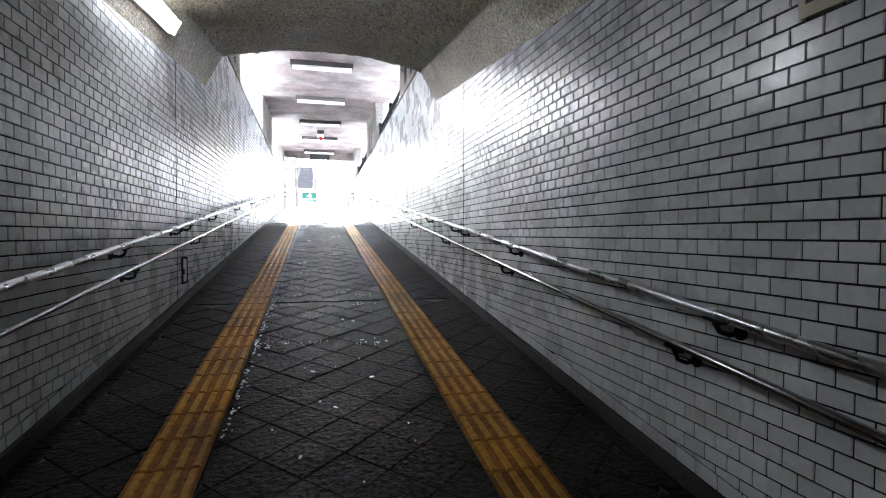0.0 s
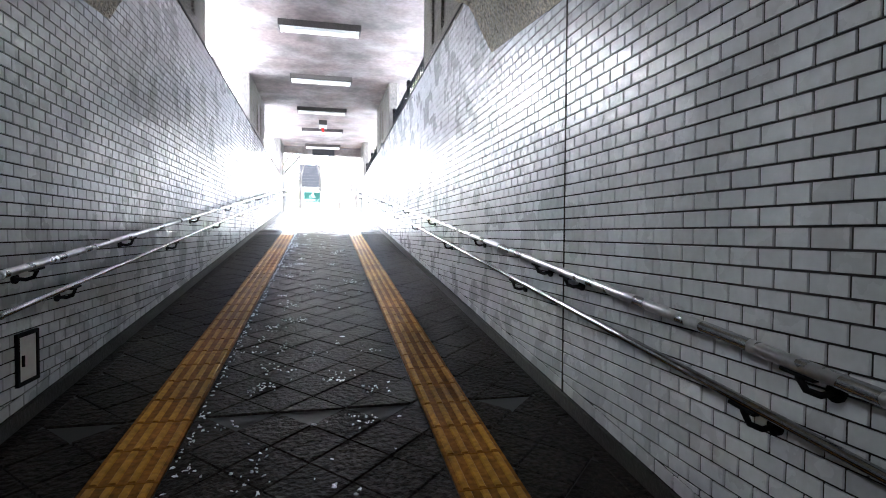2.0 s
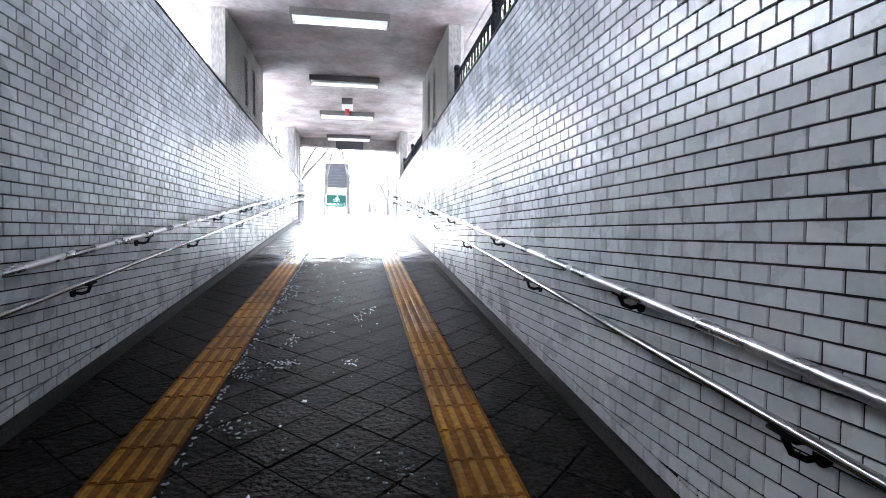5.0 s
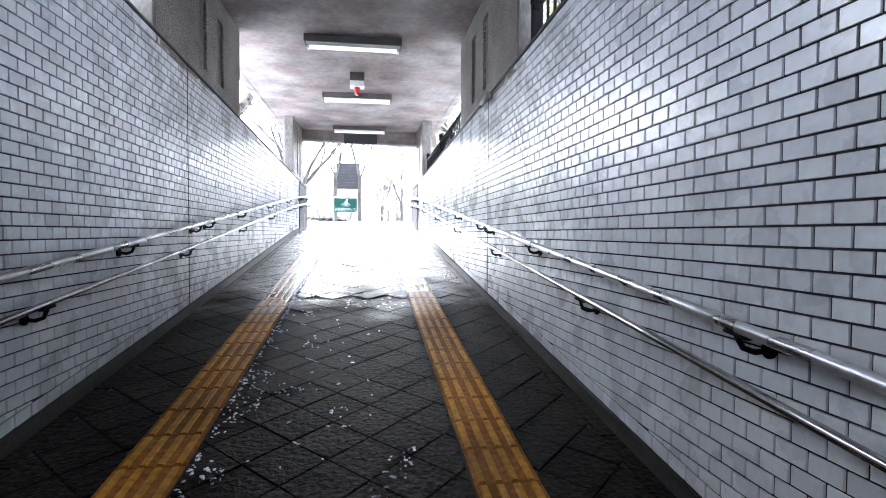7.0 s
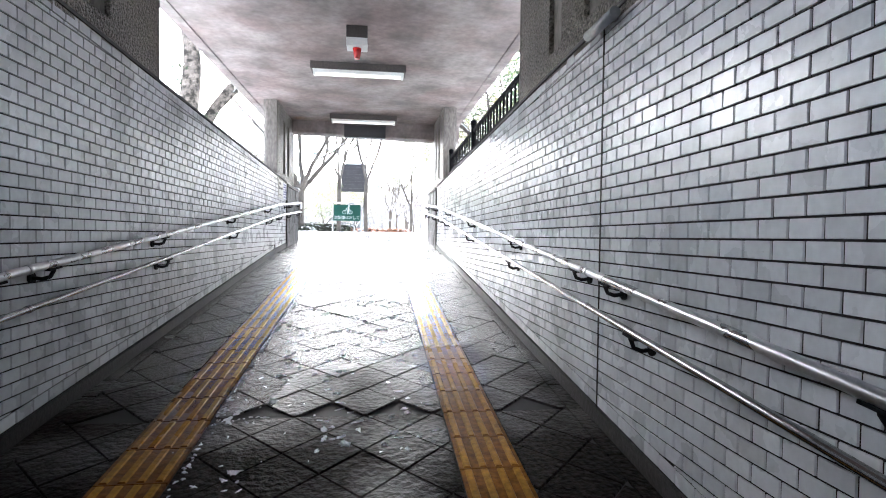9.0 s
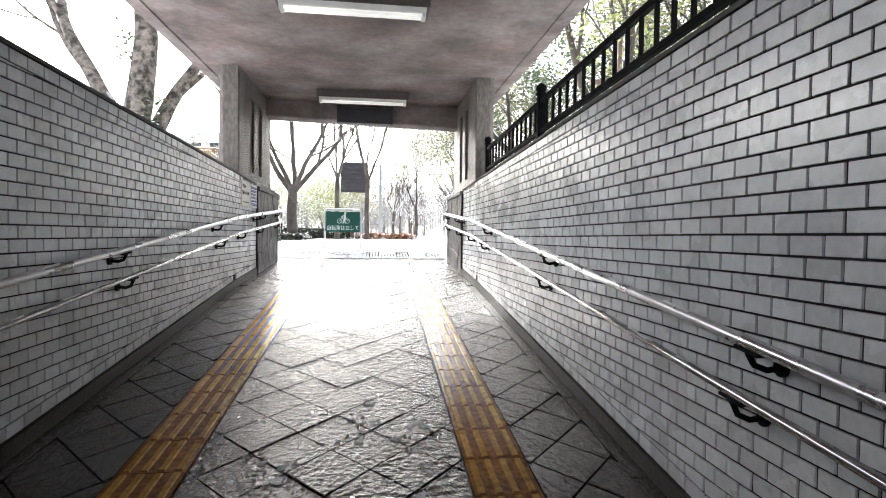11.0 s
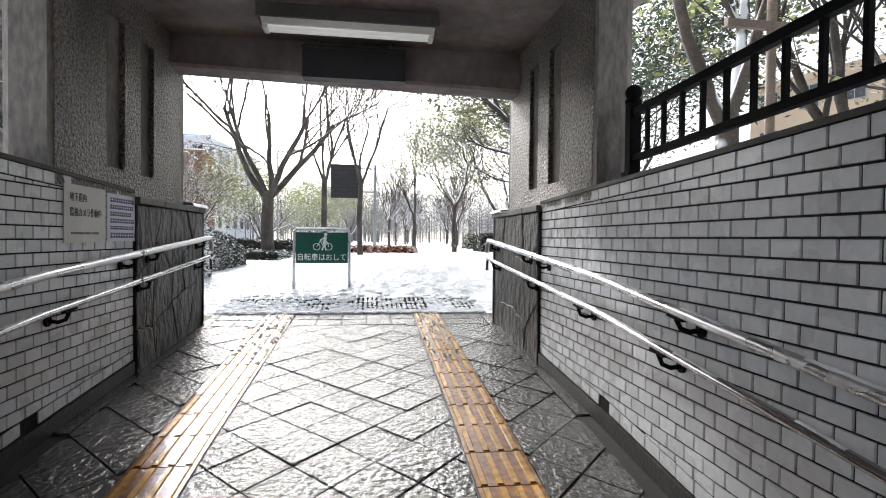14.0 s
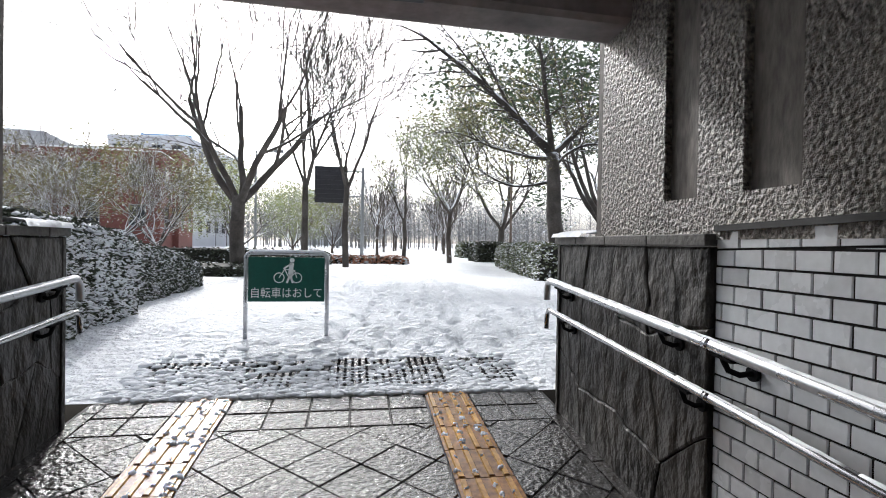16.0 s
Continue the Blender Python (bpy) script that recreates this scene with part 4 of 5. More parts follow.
def ivy_tree(x, y):
    """A low-forking tree of three thick pale stems, ivy in the forks."""
    rnd = random.Random(91)
    top = thing("ivy_tree", pose(x, y, ground_z(x, y) - 0.1))
    bm = bmesh.new()
    tube(bm, [(0, 0, -0.1), (0.02, 0, 0.5), (-0.02, 0, 1.3), (0, 0, 2.2)], 0.50, 0.36, seg=14)
    part("trunk", bm, PALEBARK, top)
    tips = []
    for d, r, L, z in (((-0.52, 0.1, 1.0), 0.17, 3.4, 2.35), ((0.0, -0.05, 1.0), 0.29, 4.2, 1.9), ((0.36, 0.12, 1.0), 0.2, 2.6, 1.75)):
        bm = bmesh.new()
        dv = Vector(d).normalized()
        limbs(bm, rnd, Vector((dv.x * 0.2, dv.y * 0.2, z)), dv, L, r, 3, 0.4, 0.12, tips, 11, 0.0, 0.014)
        part("stem", bm, PALEBARK, top)
    cl = [Vector((dx, -0.25 + rnd.uniform(-0.1, 0.1), z)) for dx, z in ((-0.35, 2.1), (-0.1, 2.3), (0.25, 2.2), (0.3, 2.6), (-0.55, 2.6), (0.0, 3.9), (0.05, 4.2), (-0.1, 1.8), (0.5, 3.0))]
    v, f = leaf_cloud(cl, rnd, 90, 0.05, 0.13)
    raw("ivy", v, f, LEAFDARK, top)
    return tagged(top, "thick pale mottled tree forking low, with ivy tufts", "tree")


# bare zelkovas beyond the sign
tree("bare_tree", -3.05, 35.2, 9.0, 0.2, 2.2, 4, "tall bare tree forking into snow-dusted limbs", depth=6, spread=0.72, stems=5, twig=0.006, lift=0.16, reach=3.3)
tree("bare_tree", -1.55, 38.0, 8.0, 0.115, 2.9, 9, "slender bare tree with thin upswept branches", depth=5, spread=0.5, stems=4, twig=0.007)
tree("bare_tree", -0.2, 38.5, 7.8, 0.11, 2.9, 14, "slender bare tree with thin upswept branches", depth=5, spread=0.5, stems=4, twig=0.007)
tree("bare_tree", 3.0, 52.0, 7.5, 0.13, 2.4, 22, "slender bare tree with thin upswept branches", depth=4, spread=0.5, stems=3, twig=0.012)
for k in range(14):
    rr = random.Random(100 + k)
    side = -1 if k % 2 else 1
    yy = 56 + 5.5 * (k // 2)
    tree("bare_tree", 4.2 + side * (2.6 + rr.uniform(-0.5, 0.5)) + (yy - 56) * 0.12, yy + rr.uniform(-1, 1), rr.uniform(4.6, 6.2), 0.10, rr.uniform(1.5, 2.2), 40 + k, "bare avenue tree dusted with snow", bark=SNOWBARK, depth=4, spread=0.6, stems=4, twig=0.018, group="bare avenue trees")
# evergreens on the right
tree("evergreen_tree", 4.25, 43.0, 7.2, 0.11, 2.5, 31, "light evergreen tree with thin snowy limbs", bark=SNOWBARK, depth=5, spread=1.1, stems=6, per=7, leaf_size=0.055, leaf_spread=0.22, leaf=LEAF, twig=0.008, reach=2.1, lift=0.12)


def arching_tree(x, y):
    """A leaning evergreen whose long limbs arch out over the plaza: (start height, reach sideways, rise, thickness)."""
    rnd = random.Random(37)
    top = thing("arching_tree", pose(x, y, ground_z(x, y) - 0.1, 0, 0, -9.4))
    bm = bmesh.new()
    tube(bm, [(0.28, 0, -0.1), (0.2, 0, 0.8), (0.08, 0.05, 1.8), (0.06, 0, 2.6), (0, 0, 3.45)], 0.23, 0.17, seg=12)
    part("trunk", bm, BARK, top)
    tips = []

    def limb(bm, start, reach, away, rise, r, bow, n=9):
        pts = []
        for k in range(n + 1):
            t = k / n
            wob = 0.10 * noise.noise((t * 3 + reach, rise, start[2])) * min(1, 4 * t)
            pts.append(Vector(start) + Vector((reach * t, away * t + wob, rise * t + bow * math.sin(math.pi * t) + wob)))
        tube(bm, pts, r, max(0.014, r * 0.3), seg=8)
        for p in pts[2:]:
            for _ in range(2):
                d = Vector((rnd.uniform(-1, 1) + 0.3 * reach, rnd.uniform(-1, 1), rnd.uniform(-0.2, 1.0)))
                limbs(bm, rnd, p, d, rnd.uniform(0.45, 0.9), r * 0.22 + 0.006, 1, 0.8, 0.1, tips, 5, 0.0, 0.007)
        return pts
    for z, reach, away, rise, r, bow in ((3.4, -3.4, 0.2, 3.1, 0.125, 0.15), (3.35, 2.0, 0.4, 1.7, 0.10, 0.15), (3.3, -2.5, -0.3, 0.55, 0.06, -0.1), (2.7, -2.2, 0.2, 0.45, 0.05, -0.35),
                                         (3.4, -0.3, 0.5, 3.2, 0.10, 0.0), (3.0, 1.6, -0.3, 0.5, 0.05, 0.4)):
        bm = bmesh.new()
        pts = limb(bm, (0, 0, z), reach, away, rise, r, bow)
        if r > 0.12:
            limb(bm, pts[3], -0.9, 0.2, 1.9, 0.055, 0.0, 6)
            limb(bm, pts[4], -1.4, -0.2, 1.7, 0.05, 0.0, 6)
        part("limb", bm, SNOWDARK, top)
    v, f = leaf_cloud([p for p in tips if p.x > -2.6 or rnd.random() < 0.12], rnd, 9, 0.042, 0.16)
    raw("crown", v, f, LEAF2, top)
    return tagged(top, "dark-limbed evergreen tree arching over the plaza, snow on limbs", "tree")


arching_tree(5.29, 33.46)
tree("evergreen_tree", 9.0, 38.0, 10.0, 0.2, 2.0, 43, "dense dark evergreen tree behind the hedge", depth=4, spread=0.8, stems=4, per=40, leaf_size=0.12, leaf_spread=0.5, leaf=LEAFDARK)
tree("evergreen_tree", 8.6, 50.0, 10.0, 0.2, 2.0, 47, "dense evergreen tree beside the avenue", depth=4, spread=0.8, stems=4, per=30, leaf_size=0.13, leaf_spread=0.5, leaf=LEAF2)
tree("evergreen_tree", 12.5, 44.0, 11.0, 0.22, 2.0, 53, "dense dark evergreen tree behind the hedge", depth=4, spread=0.8, stems=4, per=40, leaf_size=0.13, leaf_spread=0.55, leaf=LEAFDARK)
# trees beside the right wall, seen over the fence
tree("evergreen_tree", 5.0, 24.5, 8.5, 0.17, 2.6, 61, "evergreen tree with a twisted trunk beyond the fence", depth=4, spread=0.42, stems=3, per=80, leaf_size=0.042, leaf_spread=0.42, leaf=LEAF2, bark=SNOWBARK)
tree("evergreen_tree", 6.3, 21.0, 9.0, 0.19, 2.4, 67, "evergreen tree with snowy limbs beyond the fence", depth=4, spread=0.45, stems=3, per=80, leaf_size=0.042, leaf_spread=0.44, leaf=LEAF, bark=SNOWBARK)
tree("bare_tree", 4.2, 19.5, 8.0, 0.15, 2.2, 71, "bare tree with snow along its limbs beyond the fence", bark=SNOWBARK, depth=5, spread=0.4, stems=2, droop=0.01)
tree("bare_tree", 5.4, 16.0, 8.0, 0.16, 2.2, 73, "bare tree with snow along its limbs beyond the fence", bark=SNOWBARK, depth=5, spread=0.4, stems=2, droop=0.01)
tree("evergreen_tree", 9.5, 26.5, 9.0, 0.2, 2.0, 79, "evergreen tree standing among snowy shrubs", depth=4, spread=0.8, stems=4, per=30, leaf_size=0.10, leaf_spread=0.45, leaf=LEAF)
tree("evergreen_tree", 10.0, 19.0, 9.0, 0.2, 1.8, 83, "evergreen tree standing among snowy shrubs", depth=4, spread=0.8, stems=4, per=30, leaf_size=0.10, leaf_spread=0.45, leaf=LEAF2)
tree("evergreen_tree", 8.0, 23.2, 8.5, 0.16, 1.6, 85, "dense evergreen tree standing beyond the fence", depth=4, spread=0.75, stems=4, per=70, leaf_size=0.05, leaf_spread=0.42, leaf=LEAF2)
tree("evergreen_tree", 7.6, 17.2, 8.5, 0.16, 1.6, 87, "dense evergreen tree standing beyond the fence", depth=4, spread=0.75, stems=4, per=70, leaf_size=0.05, leaf_spread=0.42, leaf=LEAF)
# pale-barked tree left of the roof, with ivy in its forks
ivy_tree(-4.75, 25.6)
tree("bare_tree", -9.0, 24.0, 9.0, 0.2, 2.5, 97, "bare tree with snow along its limbs", depth=4, spread=0.55, stems=3)
# shrubby trees in front of the buildings
for k, (x, y, h, lf, s) in enumerate(((-10.5, 41, 4.6, LEAF2, 3), (-8.2, 44, 5.0, LEAF2, 5), (-13.5, 43, 4.6, LEAF2, 7), (-17.5, 46, 4.5, LEAF, 8), (-5.8, 48, 4.4, LEAF, 11), (-3.8, 54, 4.6, LEAF, 12), (-1.6, 60, 5.0, LEAF2, 13))):
    tree("small_tree", x, y, h, 0.10, 0.7, 200 + s, "small round tree with thinning olive leaves and snow", leaf=lf, depth=4, spread=0.85, stems=5, per=20, leaf_size=0.07, leaf_spread=0.28, lift=0.1, group="small trees before the buildings", bark=SNOWBARK)
tree("bare_tree", -11.4, 36.5, 4.2, 0.09, 0.6, 305, "low bare tree with snow-laden branches", bark=SNOWBARK, depth=5, spread=0.8, stems=4, lift=0.1)
tree("bare_tree", -7.6, 37.5, 4.0, 0.08, 0.5, 309, "low bare tree with snow-laden branches", bark=SNOWBARK, depth=5, spread=0.95, stems=5, lift=0.05)


# ---- hedges ----
def hedge(name, x0, x1, y0, y1, h0, h1, seed, n, leaf, label, size=0.035, turn=0.0, white=0.14):
    """A clipped hedge: a near-black solid painted as inner shade, under a skin of small leaves and lumps of snow."""
    rnd = random.Random(seed)
    z = ground_z((x0 + x1) / 2, (y0 + y1) / 2) - 0.02
    top = thing(name, pose((x0 + x1) / 2, (y0 + y1) / 2, z, 0, 0, turn))
    w, d = (x1 - x0) / 2, (y1 - y0) / 2
    bm = bmesh.new()
    nx, ny, nz = max(2, int(w * 5)), max(2, int(d * 5)), 4
    r = bmesh.ops.create_cube(bm, size=2.0)
    bmesh.ops.subdivide_edges(bm, edges=bm.edges[:], cuts=5, use_grid_fill=True)

    def shape(p):
        q = Vector(p)
        t = (q.y + 1) / 2
        h = h0 + (h1 - h0) * t
        k = 1 - 0.12 * max(0, q.z) ** 4
        o = Vector((q.x * w * k, q.y * d * (1 - 0.06 * max(0, q.z) ** 4), (q.z + 1) / 2 * h * (1 - 0.12 * (abs(q.x) ** 4 + abs(q.y) ** 6) / 2)))
        return o + Vector((1, 1, 0.6)) * 0.07 * noise.noise(o * 1.7 + Vector((seed, 0, 0)))
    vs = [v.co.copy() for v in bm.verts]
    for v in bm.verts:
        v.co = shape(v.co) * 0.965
    part("core", bm, HEDGE_SHADE, top)
    pts, snow = [], []
    area = [(2 * w * 2 * d, 2), (2 * d * h0, 0), (2 * d * h0, 1), (2 * w * h0, 3), (2 * w * h0, 4)]
    tot = sum(a for a, _ in area)
    for a, k in area:
        for _ in range(int(2.2 * n * a / tot)):
            u, v_ = rnd.uniform(-1, 1), rnd.uniform(-1, 1)
            q = ((u, v_, 1), (-1, u, v_), (1, u, v_), (u, -1, v_), (u, 1, v_))[k]
            pts.append(shape(q))
            patch = noise.noise(shape(q) * 7.0) * 0.6 + noise.noise(shape(q) * 17.0) * 0.4
            if (k == 2 and patch > -0.3) or (k != 2 and patch > 0.42 - white and rnd.random() < 0.8):
                snow.append(shape(q))
    v, f = leaf_cloud(pts, rnd, 2, size, 0.02)
    tagged(raw("leaves", v, f, leaf, top), kind="stuff")
    bm = bmesh.new()
    vv, ff = [], []
    base = [(1, 0, 0), (0, 1, 0), (-1, 0, 0), (0, -1, 0), (0, 0, 1), (0, 0, -0.6)]
    tri = [(0, 1, 4), (1, 2, 4), (2, 3, 4), (3, 0, 4), (1, 0, 5), (2, 1, 5), (3, 2, 5), (0, 3, 5)]
    for c in snow:
        s = rnd.uniform(0.5, 1.5) * size * (0.6 + white)
        i = len(vv)
        vv += [(c.x + b[0] * s * rnd.uniform(0.8, 1.3), c.y + b[1] * s * rnd.uniform(0.8, 1.3), c.z + b[2] * s * 0.6) for b in base]
        ff += [tuple(i + k for k in t) for t in tri]
    bm.free()
    tagged(raw("snow_cover", vv, ff, SNOW, top, smooth=True), kind="stuff")
    return tagged(top, label, "hedge")


# near-black, so that the shade between the leaves is in the colour
HEDGE_SHADE = mat("hedge_inner_shade", (0.02, 0.02, 0.014), 0.9, grain=0.4, blotch=0.3)
hedge("hedge", -3.75, -2.35, 24.6, 26.7, 1.15, 1.02, 1, 5200, HEDGE, "leafy hedge heavily covered with snow beside the end wall", 0.034, white=0.42)
hedge("hedge", -4.4, -2.7, 26.85, 30.4, 0.98, 0.60, 2, 6500, HEDGE, "low clipped dark hedge with snow on top", 0.030, white=0.12)
hedge("hedge", -9.8, -5.4, 33.5, 34.5, 0.85, 0.85, 3, 1500, HEDGE, "long low hedge with a snowy top", 0.06)
hedge("hedge", -13.5, -0.9, 40.2, 41.2, 0.6, 0.6, 4, 2600, HEDGE, "long low hedge with a snowy top", 0.06)
hedge("hedge", -14.5, -6.9, 37.8, 38.6, 1.25, 1.25, 5, 1800, HEDGE, "long low hedge with a snowy top", 0.07)
hedge("hedge", 5.1, 6.6, 32.0, 40.5, 0.95, 0.95, 6, 3000, PALEHEDGE, "pale green clipped hedge frosted with snow", 0.05, -8)
hedge("hedge", 6.0, 8.2, 45.0, 47.0, 1.0, 1.0, 7, 1400, HEDGE, "square clipped hedge frosted with snow", 0.06)
hedge("hedge", 6.6, 8.2, 52.0, 54.0, 1.0, 1.0, 8, 900, PALEHEDGE, "square clipped hedge frosted with snow", 0.07)
hedge("hedge", 9.0, 16.0, 29.0, 31.0, 1.6, 1.6, 9, 2200, HEDGE, "tall shrub border beneath the evergreens", 0.08)
hedge("hedge", 7.5, 9.0, 12.0, 28.0, 1.7, 1.7, 10, 2600, HEDGE, "tall shrub border beyond the fence", 0.08)
hedge("shrub_bed", -2.2, 2.2, 41.5, 44.0, 0.3, 0.3, 11, 1400, REDTWIG, "bed of low russet shrubs", 0.09)
hedge("shrub_bed", -4.8, -2.4, 33.2, 35.6, 0.28, 0.28, 12, 900, HEDGE, "low snowy planting round the tree", 0.05)


# ---- street furniture ----
def street_lamp(x, y, h):
    top = thing("street_lamp", pose(x, y, ground_z(x, y) - 0.05))
    bm = bmesh.new()
    tube(bm, [(0, 0, 0), (0, 0, h * 0.5), (0, 0, h)], 0.06, 0.045, seg=10)
    part("pole", bm, GREYMETAL, top)
    bm = bmesh.new()
    tube(bm, [(0, 0, h - 0.05), (0.4, 0, h - 0.05), (0.85, 0, h - 0.03)], 0.025, seg=8)
    part("arm", bm, GREYMETAL, top)
    bm = bmesh.new()
    box(bm, 0.8, 1.25, -0.14, 0.14, h - 0.07, h + 0.07, 0.03)
    part("lamp_head", bm, GREYMETAL, top)
    return tagged(top, "grey street lamp with a box head", "street lamp")


street_lamp(-4.6, 46.0, 5.2)

gantry = thing("road_sign", pose(0.35, 50.0, ground_z(0.75, 50) - 0.5))
bm = bmesh.new()
tube(bm, [(0.1, 0, 0), (0.1, 0, 3.0), (0.1, 0, 5.6)], 0.11, 0.09, seg=12)
part("pole", bm, GREYMETAL, gantry)
for h in (5.35, 3.95):
    bm = bmesh.new()
    tube(bm, [(0.1, 0, h), (-1.2, 0, h)], 0.05, seg=8)
    part("arm", bm, GREYMETAL, gantry)
for k in range(8):
    bm = bmesh.new()
    box(bm, -2.55, -0.75, -0.06, 0.02, 3.55 + 0.255 * k, 3.55 + 0.255 * k + 0.25, 0.004)
    part("slat", bm, DARKPANEL, gantry)
for x in (-2.2, -1.1):
    bm = bmesh.new()
    box(bm, x - 0.04, x + 0.04, 0.021, 0.08, 3.5, 5.65)
    part("stiffener", bm, GREYMETAL, gantry)
tagged(gantry, "dark slatted back of a large road sign on a pole", "road sign")

post = thing("utility_post", pose(4.55, 23.2, ground_z(4.5, 23) - 0.05))
bm = bmesh.new()
tube(bm, [(0, 0, 0), (0, 0, 2), (0, 0, 4.3)], 0.055, 0.05, seg=10)
part("pole", bm, POLE, post)
bm = bmesh.new()
box(bm, -0.55, 0.55, -0.035, 0.035, 3.25, 3.34, 0.01)
part("crossbar", bm, POLE, post)
tagged(post, "weathered brown post with a crossbar beyond the fence", "post")
thin = thing("thin_post", pose(6.3, 40.5, ground_z(6, 40) - 0.05))
bm = bmesh.new()
tube(bm, [(0, 0, 0), (0, 0, 2), (0, 0, 4.2)], 0.05, 0.045, seg=10)
part("pole", bm, POLE, thin)
bm = bmesh.new()
tube(bm, [(0, 0, 4.2), (0, 0, 4.32)], 0.09, 0.05, seg=10)
part("cap", bm, GREYMETAL, thin)
tagged(thin, "slim brown lamp post beside the hedge", "lamp post")


# ---- buildings ----
def building(name, x, y, w, d, h, material, cols, rows_n, win, label, turn=0, side_cols=0, z_first=1.2, parapet=0.5, roof_snow=True):
    """A block with window openings as dark recessed panes in frames, and a parapet with snow on the roof."""
    top = thing(name, pose(x, y, ground_z(x, y) - 0.3, 0, 0, turn))
    bm = bmesh.new()
    box(bm, -w / 2, w / 2, 0, d, 0, h)
    part("wall", bm, material, top)
    bm = bmesh.new()
    for a in ((-w / 2 - 0.08, w / 2 + 0.08, -0.08, 0.25), (-w / 2 - 0.08, w / 2 + 0.08, d - 0.25, d + 0.08), (-w / 2 - 0.08, -w / 2 + 0.25, 0.25, d - 0.25), (w / 2 - 0.25, w / 2 + 0.08, 0.25, d - 0.25)):
        box(bm, *a, h + 0.003, h + parapet)
    part("parapet", bm, material, top)
    bm = bmesh.new()
    box(bm, -w / 2 - 0.1, w / 2 + 0.1, -0.1, d + 0.1, h + parapet + 0.003, h + parapet + 0.12, 0.03)
    part("roof", bm, SNOW, top, "snow-covered roof edge")
    ww, wh = win
    storey = (h - z_first) / max(1, rows_n)

    def window(m):
        b = bmesh.new()
        box(b, -ww / 2, ww / 2, -0.03, 0.04, 0, wh, 0.0, m)
        p = part("window", b, GREYMETAL, top)
        b = bmesh.new()
        for k in (0, 1):
            a0 = -ww / 2 + 0.07 + k * (ww / 2 - 0.035)
            box(b, a0, a0 + ww / 2 - 0.105, -0.05, -0.032, 0.07, wh - 0.07, 0.0, m)
        part("pane", b, DARKGLASS, p)
    for r in range(rows_n):
        z = z_first + storey * (r + 0.3)
        for c in range(cols):
            window(Matrix.Translation((-w / 2 + w * (c + 0.5) / cols, 0, z)))
        for c in range(side_cols):
            window(Matrix.Translation((w / 2, d * (c + 0.5) / side_cols, z)) @ Matrix.Rotation(radians(90), 4, "Z"))
    return tagged(top, label, "building")


building("brick_building", -24.5, 63, 19, 12, 7.4, BRICKRED, 6, 2, (1.2, 1.7), "long low red brick building with a snowy roof", turn=6, side_cols=3)
building("brick_block", -17.8, 68, 5.6, 6, 8.3, BRICKRED, 2, 3, (1.0, 1.4), "red brick stair block with a snowy roof", turn=6, side_cols=2)
building("pale_building", -25.6, 90, 9.5, 20, 13.4, PALEWALL, 4, 4, (1.3, 1.6), "pale office block with rows of dark windows", turn=-6, side_cols=7)
building("grey_building", -36.5, 96, 14, 14, 12.8, GREYWALL, 4, 3, (1.5, 1.4), "grey flat-roofed block behind the brick building", turn=4, side_cols=4)
building("grey_building", -41.5, 86, 12, 12, 12.8, GREYWALL, 4, 3, (1.5, 1.4), "grey flat-roofed block at the end of the row", turn=10, side_cols=3)
building("tan_building", 31, 46, 16, 12, 12, TANWALL, 6, 4, (1.3, 1.6), "tan apartment block seen through snowy trees", turn=-70, side_cols=4)
building("far_building", -7.5, 150, 10, 10, 13, PALEWALL, 3, 4, (1.6, 1.6), "pale distant block beyond the trees", side_cols=0)
bm = bmesh.new()
band = thing("roof_screen", pose(-24.6, 93, 13.8))
box(bm, -3, 3.2, 0, 0.4, 0.2, 1.1)
part("panel", bm, BLUEWALL, band)
bm = bmesh.new()
box(bm, -3.2, 3.4, -0.1, 0.5, 0.0, 0.2)
part("kerb", bm, PALEWALL, band)
tagged(band, "pale blue screen on the roof of the office block", "roof screen")

# distant woods, with haze painted into their pale grey
rnd = random.Random(77)
v, f = [], []
for k in range(520):
    x = rnd.gauss(6, 22) if k % 2 else rnd.uniform(-80, 100)
    y = 100 + abs(x) * 0.15 + rnd.uniform(-12, 45)
    h = rnd.uniform(5.0, 11.0)
    # a thin trunk and a haze of twigs
    i = len(v)
    w = rnd.uniform(0.05, 0.1)
    v += [Vector((x - w, y, 0.2)), Vector((x + w, y, 0.2)), Vector((x + w * 0.3, y, h * 0.8)), Vector((x - w * 0.3, y, h * 0.8)), Vector((x, y - w, 0.2)), Vector((x, y + w, 0.2)), Vector((x, y + w * 0.3, h * 0.8)), Vector((x, y - w * 0.3, h * 0.8))]
    f += [(i, i + 1, i + 2, i + 3), (i + 4, i + 5, i + 6, i + 7)]
    for _ in range(260):
        a = rnd.uniform(0, 6.28)
        r_ = abs(rnd.gauss(0, 0.3)) * h
        z = h * rnd.uniform(0.25, 1.0)
        p = Vector((x + math.cos(a) * r_ * 0.8, y + math.sin(a) * r_ * 0.8, 0.3 + z))
        d = Vector((math.cos(a), math.sin(a), rnd.uniform(0.3, 1.6))).normalized()
        o = d.orthogonal().normalized() * 0.035
        L = rnd.uniform(0.4, 1.0)
        i = len(v)
        v += [p - d * L / 2 - o, p - d * L / 2 + o, p + d * L / 2]
        f.append((i, i + 1, i + 2))
tagged(raw("far_woods", v, f, HAZETWIG), "bare woods in the far distance, haze painted as pale grey", "woods", kind="stuff")

